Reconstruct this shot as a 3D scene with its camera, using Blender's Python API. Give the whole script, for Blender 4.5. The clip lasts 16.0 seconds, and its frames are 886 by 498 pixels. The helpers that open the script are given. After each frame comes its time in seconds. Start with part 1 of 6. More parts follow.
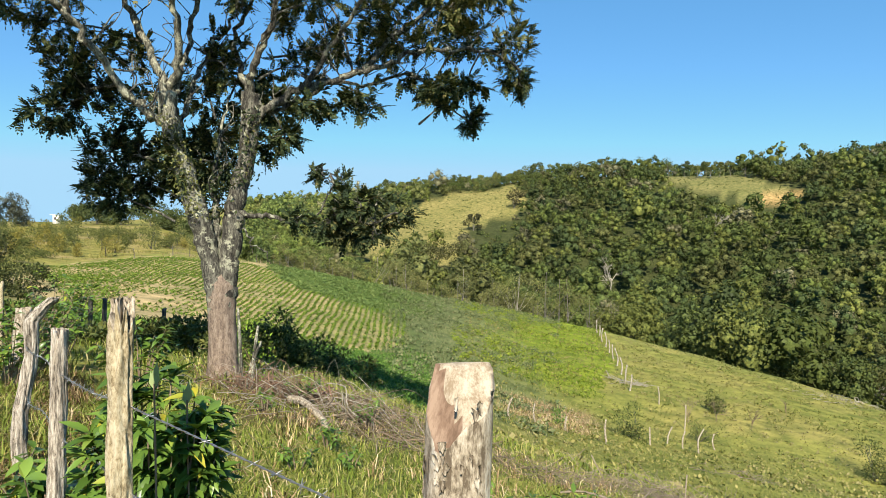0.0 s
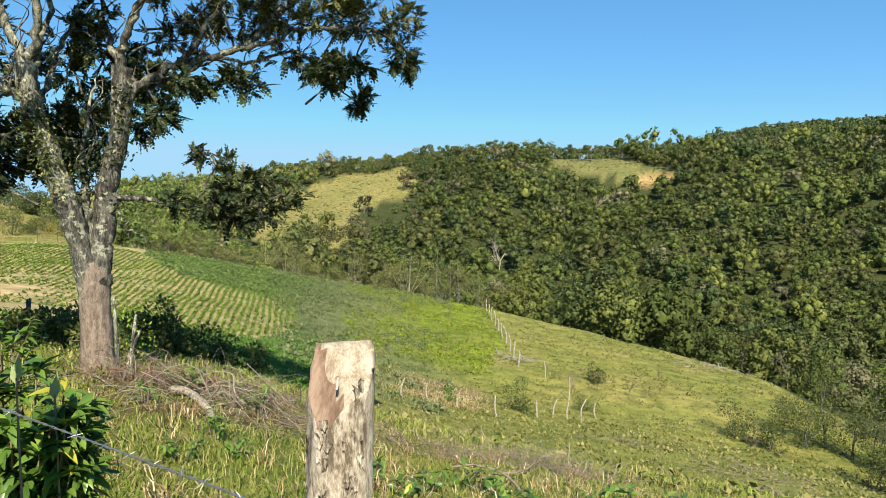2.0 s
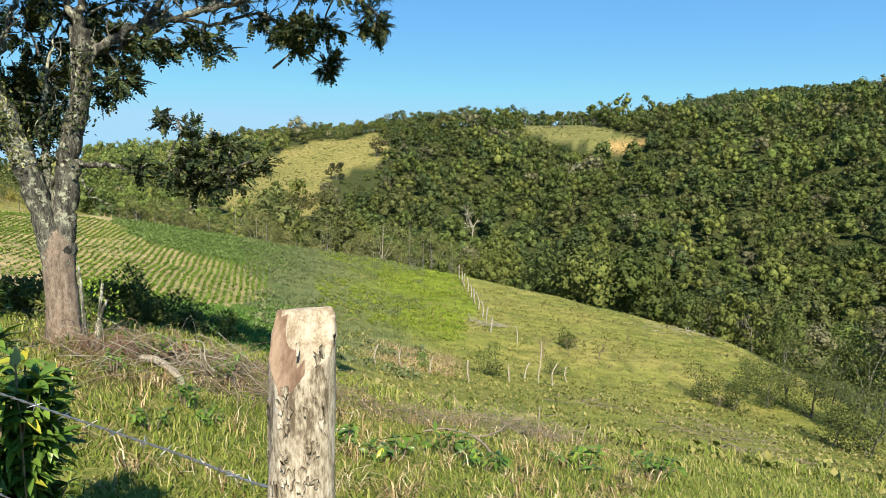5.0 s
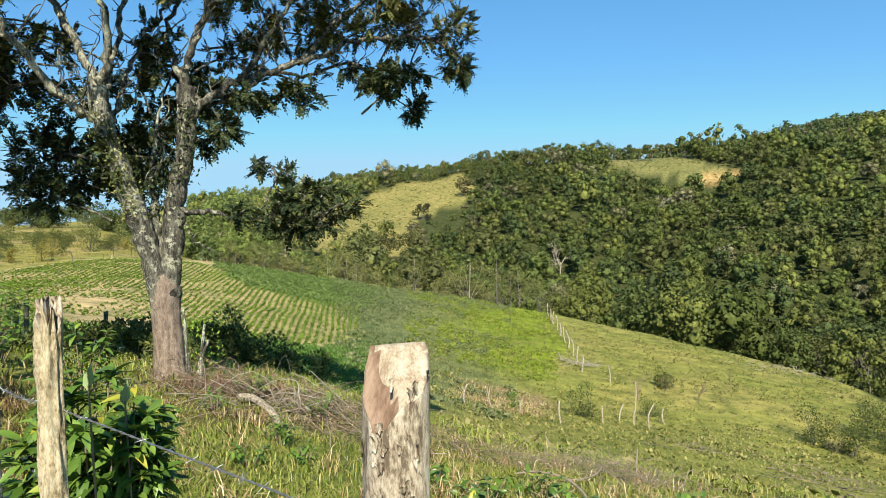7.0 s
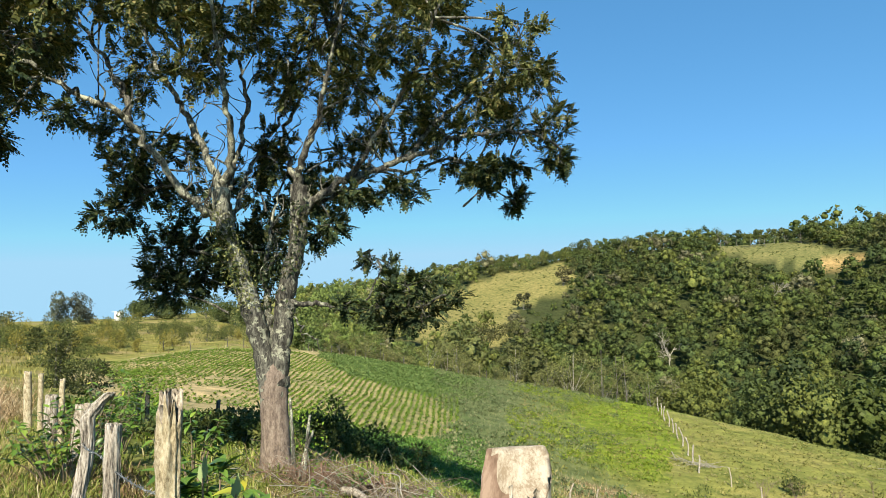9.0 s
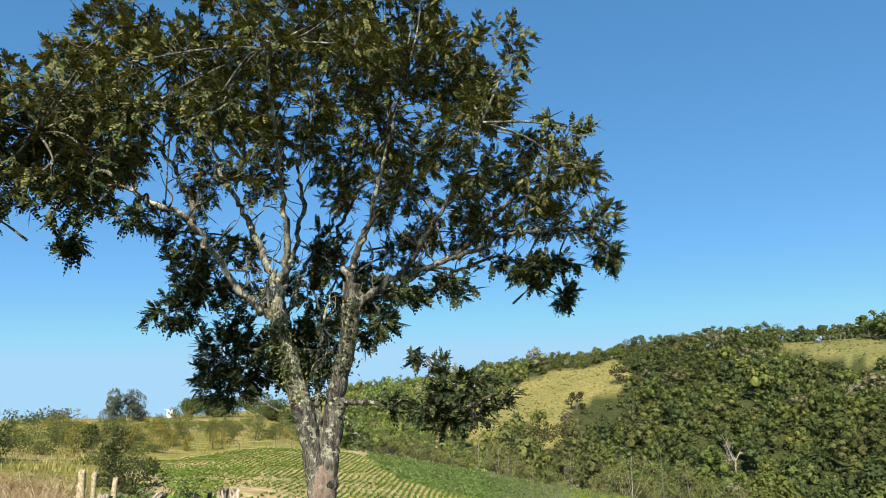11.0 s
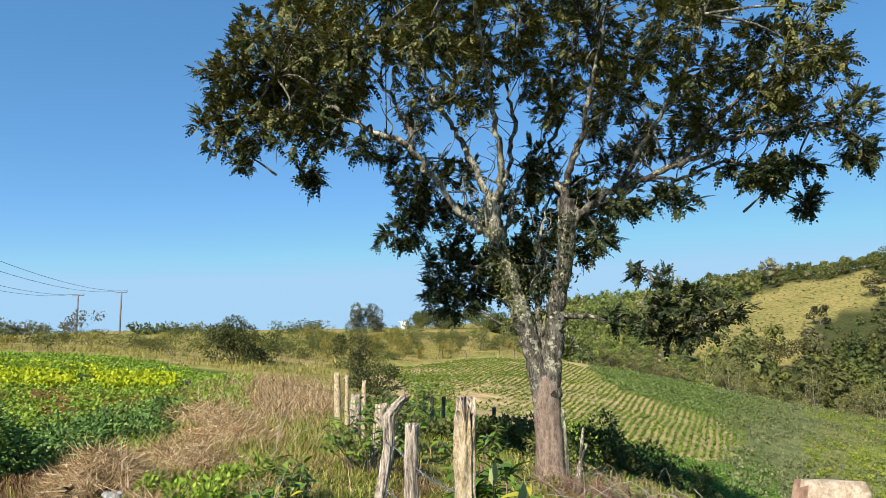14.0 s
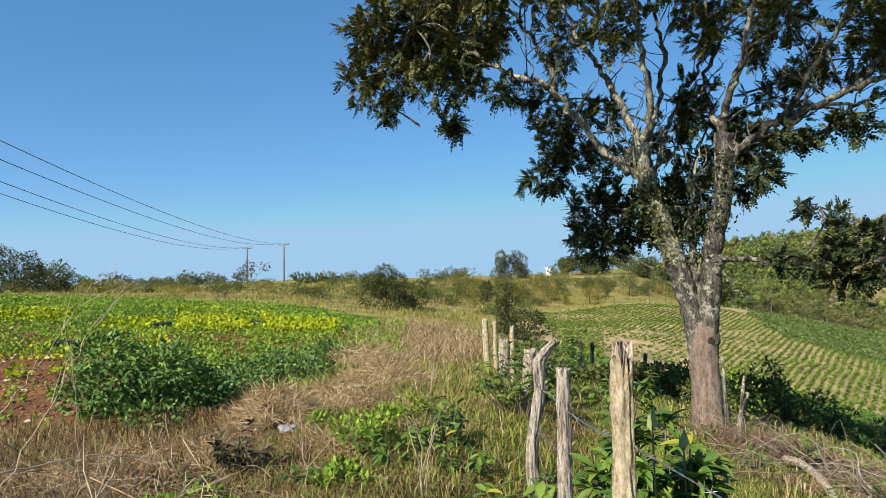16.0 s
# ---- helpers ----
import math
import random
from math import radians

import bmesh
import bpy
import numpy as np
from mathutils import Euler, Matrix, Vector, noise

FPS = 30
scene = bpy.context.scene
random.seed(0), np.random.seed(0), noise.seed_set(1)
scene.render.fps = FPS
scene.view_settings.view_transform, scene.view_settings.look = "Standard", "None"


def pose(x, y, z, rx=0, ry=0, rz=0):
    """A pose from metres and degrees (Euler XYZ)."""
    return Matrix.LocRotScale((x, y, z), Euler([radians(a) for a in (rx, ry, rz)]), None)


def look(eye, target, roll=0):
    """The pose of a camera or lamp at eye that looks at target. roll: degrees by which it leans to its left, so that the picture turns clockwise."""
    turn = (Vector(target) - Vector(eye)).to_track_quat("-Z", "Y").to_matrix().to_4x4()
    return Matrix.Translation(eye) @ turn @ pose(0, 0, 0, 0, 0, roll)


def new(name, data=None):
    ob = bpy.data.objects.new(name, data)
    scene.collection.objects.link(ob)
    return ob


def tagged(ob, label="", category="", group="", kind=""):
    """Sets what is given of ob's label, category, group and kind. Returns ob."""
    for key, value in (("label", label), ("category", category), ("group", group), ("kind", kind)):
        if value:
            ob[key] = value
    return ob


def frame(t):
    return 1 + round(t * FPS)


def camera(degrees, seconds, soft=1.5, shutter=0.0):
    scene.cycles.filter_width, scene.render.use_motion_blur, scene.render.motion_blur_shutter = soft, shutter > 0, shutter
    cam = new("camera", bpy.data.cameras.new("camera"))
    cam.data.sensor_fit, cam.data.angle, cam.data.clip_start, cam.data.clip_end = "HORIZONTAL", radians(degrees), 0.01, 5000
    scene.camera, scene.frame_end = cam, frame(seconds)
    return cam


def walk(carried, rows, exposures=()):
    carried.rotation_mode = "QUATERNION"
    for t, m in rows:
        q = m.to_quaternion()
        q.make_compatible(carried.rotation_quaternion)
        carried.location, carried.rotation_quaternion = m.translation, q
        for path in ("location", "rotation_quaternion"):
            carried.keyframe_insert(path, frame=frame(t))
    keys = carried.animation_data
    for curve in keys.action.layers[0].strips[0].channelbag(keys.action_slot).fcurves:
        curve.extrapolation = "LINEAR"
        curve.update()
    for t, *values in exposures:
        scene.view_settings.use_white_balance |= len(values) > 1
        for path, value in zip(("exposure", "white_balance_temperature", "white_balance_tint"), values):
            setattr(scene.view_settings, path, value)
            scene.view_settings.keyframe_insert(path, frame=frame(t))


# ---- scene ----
# The camera: a phone held at eye height, panned from one spot.
EYE = 1.6
cam = camera(66.24, 16.0, soft=0.5)
ROWS = [
    (0.0, -0.003, 0.004, 0.005, 88.26, -0.78, -0.06),
    (0.5, 0.003, 0.001, 0.002, 87.81, -0.71, -2.23),
    (1.0, 0.014, -0.007, 0.003, 87.12, -0.71, -5.07),
    (1.5, 0.008, -0.012, 0.003, 87.55, -0.70, -6.37),
    (2.0, 0.015, -0.016, 0.002, 86.84, -0.41, -9.22),
    (2.5, 0.018, -0.019, 0.001, 86.34, -0.28, -10.67),
    (3.0, 0.026, -0.006, 0.003, 86.26, 0.35, -11.33),
    (3.5, 0.029, -0.008, 0.006, 86.09, -0.20, -11.11),
    (3.7, 0.033, -0.019, 0.005, 85.72, -0.53, -11.86),
    (5.8, 0.035, -0.000, -0.014, 83.83, 0.17, -10.95),
    (6.0, 0.035, 0.019, -0.018, 84.64, 0.31, -10.58),
    (6.5, 0.032, 0.012, -0.016, 85.45, 0.76, -8.17),
    (7.0, 0.029, 0.010, -0.012, 87.39, 1.30, -4.31),
    (7.5, 0.027, 0.013, -0.014, 88.90, 1.35, -1.48),
    (8.0, 0.017, 0.022, -0.009, 91.55, 1.60, 1.21),
    (8.5, 0.007, 0.034, -0.007, 93.50, 1.71, 3.76),
    (9.0, 0.004, 0.039, -0.003, 95.18, 1.62, 4.10),
    (9.2, -0.001, 0.029, 0.001, 96.05, 1.45, 4.43),
    (11.5, 0.001, -0.017, 0.000, 104.01, 1.22, 10.74),
    (12.0, -0.008, 0.002, 0.010, 102.27, 1.09, 14.26),
    (12.5, -0.014, 0.014, 0.006, 100.16, 0.93, 17.74),
    (13.0, -0.016, 0.002, 0.006, 99.12, 0.56, 20.54),
    (13.5, -0.013, -0.023, 0.011, 97.95, 0.90, 23.70),
    (14.0, -0.015, -0.030, 0.009, 96.64, 0.83, 26.28),
    (14.5, -0.017, -0.058, 0.009, 95.09, 0.91, 29.72),
    (15.0, -0.026, -0.046, 0.011, 93.48, 1.00, 33.15),
    (15.5, -0.035, -0.029, 0.006, 92.83, 1.33, 35.92),
    (16.0, -0.044, -0.020, 0.003, 92.42, 1.53, 38.42),
]
walk(cam, [(t, pose(x, y, EYE + z, rx, ry, rz)) for t, x, y, z, rx, ry, rz in ROWS],
     exposures=[(0.0, 1.01, 6500, 9), (3.0, 1.01, 6500, 7), (7.0, 1.01, 6500, 6), (9.0, 0.98, 6450, 6), (11.5, 0.96, 6500, 12), (14.0, 0.9, 6500, 14), (16.0, 0.75, 6450, 14)])

# ---- sky and sun ----
SUN_AZ, SUN_EL = 181.0, 38.0   # where the sun stands: degrees clockwise from straight ahead, and above the horizon
world = bpy.data.worlds.new("sky")
scene.world = world
world.use_nodes = True
wn = world.node_tree.nodes
sky = wn.new("ShaderNodeTexSky")
sky.sky_type = "NISHITA"
sky.sun_disc = False
sky.sun_elevation = radians(SUN_EL)
sky.sun_rotation = radians(SUN_AZ)
sky.air_density, sky.dust_density, sky.ozone_density, sky.altitude = 0.72, 0.0, 3.0, 900
wn["Background"].inputs["Strength"].default_value = 0.095
deep = wn.new("ShaderNodeHueSaturation")
deep.inputs["Saturation"].default_value = 1.4
clear = wn.new("ShaderNodeMix")     # the clear, dry air of the day: a little less red low down
clear.data_type, clear.blend_type = "RGBA", "MULTIPLY"
clear.inputs[0].default_value, clear.inputs[7].default_value = 1.0, (1.62, 1.85, 2.0, 1)
even = wn.new("ShaderNodeGamma")     # haze-free: the brightness falls off less from the horizon up
even.inputs["Gamma"].default_value = 0.54
world.node_tree.links.new(sky.outputs["Color"], even.inputs["Color"])
world.node_tree.links.new(even.outputs["Color"], clear.inputs[6])
world.node_tree.links.new(clear.outputs[2], deep.inputs["Color"])
dry = wn.new("ShaderNodeMix")     # no white haze along the horizon
dry.data_type, dry.blend_type = "RGBA", "DARKEN"
dry.inputs[0].default_value, dry.inputs[7].default_value = 1.0, (2.2, 3.75, 5.1, 1)
world.node_tree.links.new(deep.outputs["Color"], dry.inputs[6])
world.node_tree.links.new(dry.outputs[2], wn["Background"].inputs["Color"])
sun = new("sun", bpy.data.lights.new("sun", "SUN"))
sun.data.energy, sun.data.angle, sun.data.color = 5.0, radians(0.6), (1.0, 0.91, 0.74)
_a, _e = radians(SUN_AZ), radians(SUN_EL)
sun.matrix_world = look((0, 0, 60), Vector((0, 0, 60)) - Vector((math.sin(_a) * math.cos(_e), math.cos(_a) * math.cos(_e), math.sin(_e))))

# ---- mesh helpers ----
rng = np.random.default_rng(7)


def np_mesh(name, V, F, mats, smooth=False, mat_index=None, attr=None):
    """A mesh from vertices and faces of one size; attr: {name: value per vertex}, colours or floats."""
    V, F = np.asarray(V, dtype=np.float32), np.asarray(F, dtype=np.int32)
    me = bpy.data.meshes.new(name)
    n, k = F.shape
    me.vertices.add(len(V)), me.loops.add(n * k), me.polygons.add(n)
    me.vertices.foreach_set("co", V.ravel())
    me.loops.foreach_set("vertex_index", F.ravel())
    me.polygons.foreach_set("loop_start", np.arange(0, n * k, k, dtype=np.int32))
    if smooth:
        me.polygons.foreach_set("use_smooth", np.ones(n, dtype=bool))
    for m in mats if isinstance(mats, (list, tuple)) else [mats]:
        me.materials.append(m)
    if mat_index is not None:
        me.polygons.foreach_set("material_index", np.asarray(mat_index, dtype=np.int32))
    for key, val in (attr or {}).items():
        val = np.asarray(val, dtype=np.float32)
        if val.ndim == 2:
            a = me.attributes.new(key, "FLOAT_COLOR", "POINT")
            a.data.foreach_set("color", np.column_stack([val[:, :3], np.ones(len(val))]).astype(np.float32).ravel())
        else:
            a = me.attributes.new(key, "FLOAT", "POINT")
            a.data.foreach_set("value", val)
    me.update(calc_edges=True)
    return me


def joined(pieces):
    """One pair of vertices and faces out of many."""
    vs, fs, o = [], [], 0
    for v, f in pieces:
        vs.append(v), fs.append(np.asarray(f) + o)
        o += len(v)
    return np.concatenate(vs), np.concatenate(fs)


def thing(name, label, category, at=(0, 0, 0), group="", kind=""):
    ob = new(name)
    ob.location = at
    ob.empty_display_size = 0.1
    return tagged(ob, label, category, group, kind)


def part(name, me, parent, label=""):
    """Links a mesh, given in world metres about its thing's base, as one part under it."""
    ob = new(name, me)
    ob.parent = parent
    if label:
        tagged(ob, label)
    return ob


def single(name, me, label, category, at=(0, 0, 0), group="", kind=""):
    ob = new(name, me)
    ob.location = at
    return tagged(ob, label, category, group, kind)


def unit(v):
    return v / np.maximum(np.linalg.norm(v, axis=-1, keepdims=True), 1e-9)


def sphere_dirs(n):
    return unit(rng.normal(size=(n, 3)))


def smooth_line(P, steps=6):
    """A Catmull-Rom line through points (any columns)."""
    P = np.asarray(P, float)
    Q = np.vstack([2 * P[0] - P[1], P, 2 * P[-1] - P[-2]])
    out = []
    for i in range(len(P) - 1):
        a, b, c, d = Q[i:i + 4]
        for s in np.arange(steps) / steps:
            out.append(0.5 * (2 * b + (c - a) * s + (2 * a - 5 * b + 4 * c - d) * s * s + (3 * b - a - 3 * c + d) * s ** 3))
    return np.array(out + [P[-1]])


def tube(P, R, sides=8, rough=0.0, cap=True):
    """A tapered tube of quads along P with radii R; rough: how uneven."""
    P, R = np.asarray(P, float), np.broadcast_to(np.asarray(R, float), (len(P),))
    T = unit(np.gradient(P, axis=0))
    up = np.where(np.abs(T[:, 2:3]) > 0.9, np.array([[1.0, 0.2, 0]]), np.array([[0, 0, 1.0]]))
    up[:] = up[0]
    X = unit(np.cross(T, up))
    Y = np.cross(T, X)
    a = np.arange(sides) * 2 * np.pi / sides
    rad = R[:, None] * np.ones(sides)
    if rough:
        ph = rng.uniform(0, 6.28, 6)
        s = np.cumsum(np.r_[0, np.linalg.norm(np.diff(P, axis=0), axis=1)])[:, None]
        w = R.mean()
        rad = rad * (1 + rough * (np.sin(2 * a + ph[0] + s / w * 0.35) + 0.7 * np.sin(3 * a + ph[1] - s / w * 0.5) + 0.5 * np.sin(5 * a + ph[2] + s / w * 0.9)) + rough * 0.8 * rng.normal(size=rad.shape))
    V = P[:, None] + rad[..., None] * (np.cos(a)[None, :, None] * X[:, None] + np.sin(a)[None, :, None] * Y[:, None])
    n = len(P)
    i, j = np.meshgrid(np.arange(n - 1), np.arange(sides), indexing="ij")
    F = np.stack([i * sides + j, i * sides + (j + 1) % sides, (i + 1) * sides + (j + 1) % sides, (i + 1) * sides + j], -1).reshape(-1, 4)
    V = V.reshape(-1, 3)
    if cap:
        V = np.vstack([V, P[-1:], P[:1]])
        j = np.arange(sides)
        top = (n - 1) * sides
        tri = np.stack([top + j[::2], top + (j[::2] + 1) % sides, top + (j[::2] + 2) % sides, np.full(len(j[::2]), n * sides)], -1)
        F = np.vstack([F, tri])
    return V, F


def leaves(P, D, N, L, W, fold=0.15):
    """Diamond leaves, one quad each: from P along D, their upper side along N."""
    n = len(P)
    L, W = np.broadcast_to(L, n)[:, None], np.broadcast_to(W, n)[:, None]
    D = unit(D)
    S = unit(np.cross(D, N))
    N = np.cross(S, D)
    V = np.stack([P, P + D * L * 0.42 + S * W * 0.5 + N * W * fold, P + D * L - N * L * 0.08, P + D * L * 0.42 - S * W * 0.5 + N * W * fold], 1).reshape(-1, 3)
    return V, np.arange(4 * n).reshape(-1, 4)


def blades(P, H, W, lean, bent_tip=True):
    """Grass blades standing at P: two quads each, the upper one bent over, or one straight quad."""
    n = len(P)
    a = rng.uniform(0, 2 * np.pi, n)
    d = np.stack([np.cos(a), np.sin(a), np.zeros(n)], 1)
    s = np.stack([-np.sin(a), np.cos(a), np.zeros(n)], 1)
    H, W, lean = (np.broadcast_to(q, n)[:, None] for q in (H, W, lean))
    up = np.array([[0, 0, 1.0]])
    tip = P + unit(up + d * lean) * H - up * H * 0.12 * lean
    if not bent_tip:
        V = np.stack([P - s * W * .5, P + s * W * .5, tip + s * W * .12, tip - s * W * .12], 1).reshape(-1, 3)
        return V, np.arange(4 * n).reshape(-1, 4)
    mid = P + unit(up + d * lean * .45) * H * 0.58
    V = np.stack([P - s * W * .5, P + s * W * .5, mid + s * W * .42, mid - s * W * .42, tip + s * W * .08, tip - s * W * .08], 1).reshape(-1, 3)
    k = np.arange(n)[:, None] * 6
    return V, np.concatenate([k + np.array([[0, 1, 2, 3]]), k + np.array([[3, 2, 4, 5]])])


# value noise on a lattice, vectorised
_lat = np.random.default_rng(3).uniform(-1, 1, (256, 256))


def vnoise(x, y, scale, octaves=3, seed=0):
    out, amp = 0.0, 1.0
    for o in range(octaves):
        u, v = np.asarray(x) / scale + 17.3 * (seed + o), np.asarray(y) / scale - 9.1 * (seed + o)
        i, j = np.floor(u).astype(int), np.floor(v).astype(int)
        f, g = u - i, v - j
        f, g = f * f * (3 - 2 * f), g * g * (3 - 2 * g)
        q = lambda a, b: _lat[(i + a) % 256, (j + b) % 256]
        out = out + amp * ((q(0, 0) * (1 - f) + q(1, 0) * f) * (1 - g) + (q(0, 1) * (1 - f) + q(1, 1) * f) * g)
        amp, scale = amp * 0.5, scale * 0.5
    return out


def ramp(x, a, b):
    t = np.clip((np.asarray(x, float) - a) / (b - a), 0, 1)
    return t * t * (3 - 2 * t)


# ---- the lie of the land: heights by bearing (degrees clockwise from straight ahead) and distance ----
BEAR = [-180, -110, -90, -72, -60, -50, -40, -30, -22, -14, -8, 0, 8, 14, 24, 34, 40, 45, 60, 100, 180]
SHAPE = {   # distance: heights at those bearings
    4: [0, 0, 0, 0, 0, 0, 0, -.03, -.1, -.15, -.22, -.32, -.42, -.45, -.5, -.5, -.5, -.5, -.4, -.2, 0],
    10: [0, 0, .05, .05, .05, 0, -.05, -.15, -.42, -.6, -.85, -1.3, -1.7, -1.9, -2.2, -2.2, -2.25, -2.3, -2, -.8, 0],
    20: [.1, .1, .2, .2, .1, -.05, -.2, -.7, -1.5, -2.05, -2.8, -3.9, -4.9, -5.4, -6.0, -6.2, -6.3, -6.3, -5, -2, .1],
    35: [.3, .4, .8, .9, .5, -.1, -.7, -1.8, -2.6, -3.5, -4.5, -6.0, -7.6, -8.2, -9.0, -9.6, -10.0, -10.3, -9, -3, .3],
    110: [1, 1, 1.4, 1.5, 1.4, 1.3, 1.0, .6, -.5, -6, -9, -13, -17, -20, -22, -25, -26, -27, -26, -8, 1],
    160: [1, 1, 1.6, 1.7, 1.4, 1.2, 1.4, 1.8, 2.0, -8, -12, -18, -24, -28, -32, -34, -35, -35, -30, -10, 1],
    320: [1, 1, 1.2, 1.2, 1, 1, 1.1, 1.5, 4.2, 11, 15.6, 21, 27.8, 29.3, 28.6, 28.6, 30.1, 31.6, 30.9, 8, 1],
    400: [1, 1, 1.2, 1.2, 1, 1, 1, 1, 3.4, 9.6, 14.2, 20.4, 27.3, 28.8, 29.6, 32.7, 40.4, 45, 45, 9.6, 1],
    620: [1, 1, 1, 1, 1, 1, 1, 1, 2.7, 5, 8.1, 12.8, 17.4, 23.6, 45.3, 70.9, 71.7, 70.1, 68.6, 15.9, 1],
    4600: [0, 0, 0, 0, 0, 0, 0, 0, 0, 0, 0, 0, 0, 0, 0, 0, 0, 0, 0, 0, 0],
}
BROW_R = [60, 60, 60, 60, 60, 60, 58, 62, 80, 85, 85, 83, 79, 75, 66, 58, 47, 40, 40, 50, 60]
BROW_Z = [.5, .8, 1.2, 1.25, .6, .1, -.7, -1.9, -1.6, -2.85, -4.4, -6.5, -8.0, -8.9, -10.1, -10.8, -10.6, -10.6, -10.5, -4, .5]
FINE = np.concatenate([np.arange(-180, -84, 6.0), np.arange(-84, 60, 0.4), np.arange(60, 180.1, 6.0)])
RAD = np.geomspace(0.6, 4600, 230)


def _land():
    rs = sorted(SHAPE)
    at = lambda row: np.interp(FINE, BEAR, row)
    cols = {r: at(SHAPE[r]) for r in rs}
    br, bz = at(BROW_R), at(BROW_Z)
    Z = np.zeros((len(FINE), len(RAD)))
    for i in range(len(FINE)):
        kn = [(0.5, 0.0)] + [(r, cols[r][i]) for r in rs] + [(br[i], bz[i])]
        kn.sort()
        Z[i] = np.interp(RAD, *zip(*kn))
    for _ in range(4):
        Z[:, 1:-1] = Z[:, :-2] * .25 + Z[:, 1:-1] * .5 + Z[:, 2:] * .25
    for _ in range(12):
        Z[1:-1] = Z[:-2] * .25 + Z[1:-1] * .5 + Z[2:] * .25
    return Z


LAND = _land()


def ground_z(x, y):
    x, y = np.asarray(x, float), np.asarray(y, float)
    az, r = np.degrees(np.arctan2(x, y)), np.maximum(np.hypot(x, y), 0.61)
    i = np.clip(np.searchsorted(FINE, az) - 1, 0, len(FINE) - 2)
    j = np.clip(np.searchsorted(RAD, r) - 1, 0, len(RAD) - 2)
    f = np.clip((az - FINE[i]) / (FINE[i + 1] - FINE[i]), 0, 1)
    g = np.clip((r - RAD[j]) / (RAD[j + 1] - RAD[j]), 0, 1)
    return (LAND[i, j] * (1 - f) + LAND[i + 1, j] * f) * (1 - g) + (LAND[i, j + 1] * (1 - f) + LAND[i + 1, j + 1] * f) * g + bumps(x, y, r)


def bumps(x, y, r):
    return 0.03 * vnoise(x, y, 0.7, 2, 1) * ramp(r, 1, 3) * ramp(-r, -20, -9) + 0.12 * vnoise(x, y, 5, 2, 2) * ramp(r, 6, 20) + 1.5 * vnoise(x, y, 60, 2, 3) * ramp(r, 120, 300)


def polar(az, r):
    a = np.radians(az)
    return np.sin(a) * r, np.cos(a) * r


def spot(az, r, lift=0.0):
    x, y = polar(az, r)
    return Vector((float(x), float(y), float(ground_z(x, y)) + lift))


def scatter(n, az0, az1, r0, r1, power=2.0):
    """Random ground places in a sector; power 2: even over the ground, 1: denser near."""
    az = rng.uniform(az0, az1, n)
    r = (rng.uniform(r0 ** power, r1 ** power, n)) ** (1 / power)
    x, y = polar(az, r)
    return np.stack([x, y, ground_z(x, y)], 1), az, r


def brow(az):
    return np.interp(az, BEAR, BROW_R)


def plot_foot(az):
    """How far off the rows of the ploughed plot begin."""
    return np.interp(az, [-33, -24, -16, -13.7, -8.3, -3], [25, 25.6, 26.5, 27.6, 32.8, 40])


def row_top(az):
    """How far up the slope the rows run before weeds close over them."""
    return np.minimum(brow(az) * .965, np.interp(az, [-15.5, -13.3, -11.8, -9, -6, -2.5], [80, 65, 57.5, 57, 55.5, 57.5]))


# ---- materials ----
def nodes_of(name):
    m = bpy.data.materials.new(name)
    m.use_nodes = True
    nt = m.node_tree
    return m, nt, nt.nodes["Principled BSDF"]


def add(nt, kind, **inputs):
    n = nt.nodes.new(kind)
    for k, v in inputs.items():
        n.inputs[k.replace("_", " ")].default_value = v
    return n


def ramp_node(nt, fac, stops):
    r = nt.nodes.new("ShaderNodeValToRGB")
    r.color_ramp.elements[0].position, r.color_ramp.elements[0].color = stops[0][0], (*stops[0][1], 1)
    r.color_ramp.elements[1].position, r.color_ramp.elements[1].color = stops[-1][0], (*stops[-1][1], 1)
    for p, c in stops[1:-1]:
        r.color_ramp.elements.new(p).color = (*c, 1)
    nt.links.new(fac, r.inputs["Fac"])
    return r.outputs["Color"]


def mix(nt, a, b, fac, blend="MIX"):
    n = nt.nodes.new("ShaderNodeMix")
    n.data_type, n.blend_type = "RGBA", blend
    for v, s in ((fac, n.inputs[0]), (a, n.inputs[6]), (b, n.inputs[7])):
        if isinstance(v, (int, float)):
            s.default_value = v
        elif isinstance(v, tuple):
            s.default_value = (*v, 1)
        else:
            nt.links.new(v, s)
    return n.outputs[2]


def noise_node(nt, scale, detail=3, rough=0.55, vec=None):
    n = add(nt, "ShaderNodeTexNoise", Scale=scale, Detail=detail, Roughness=rough)
    if vec is None:
        vec = nt.nodes.new("ShaderNodeNewGeometry").outputs["Position"]
    nt.links.new(vec, n.inputs["Vector"])
    return n.outputs["Fac"]


def bump_into(nt, bsdf, height, strength=0.4, distance=0.02):
    b = add(nt, "ShaderNodeBump", Strength=strength, Distance=distance)
    nt.links.new(height, b.inputs["Height"])
    nt.links.new(b.outputs["Normal"], bsdf.inputs["Normal"])


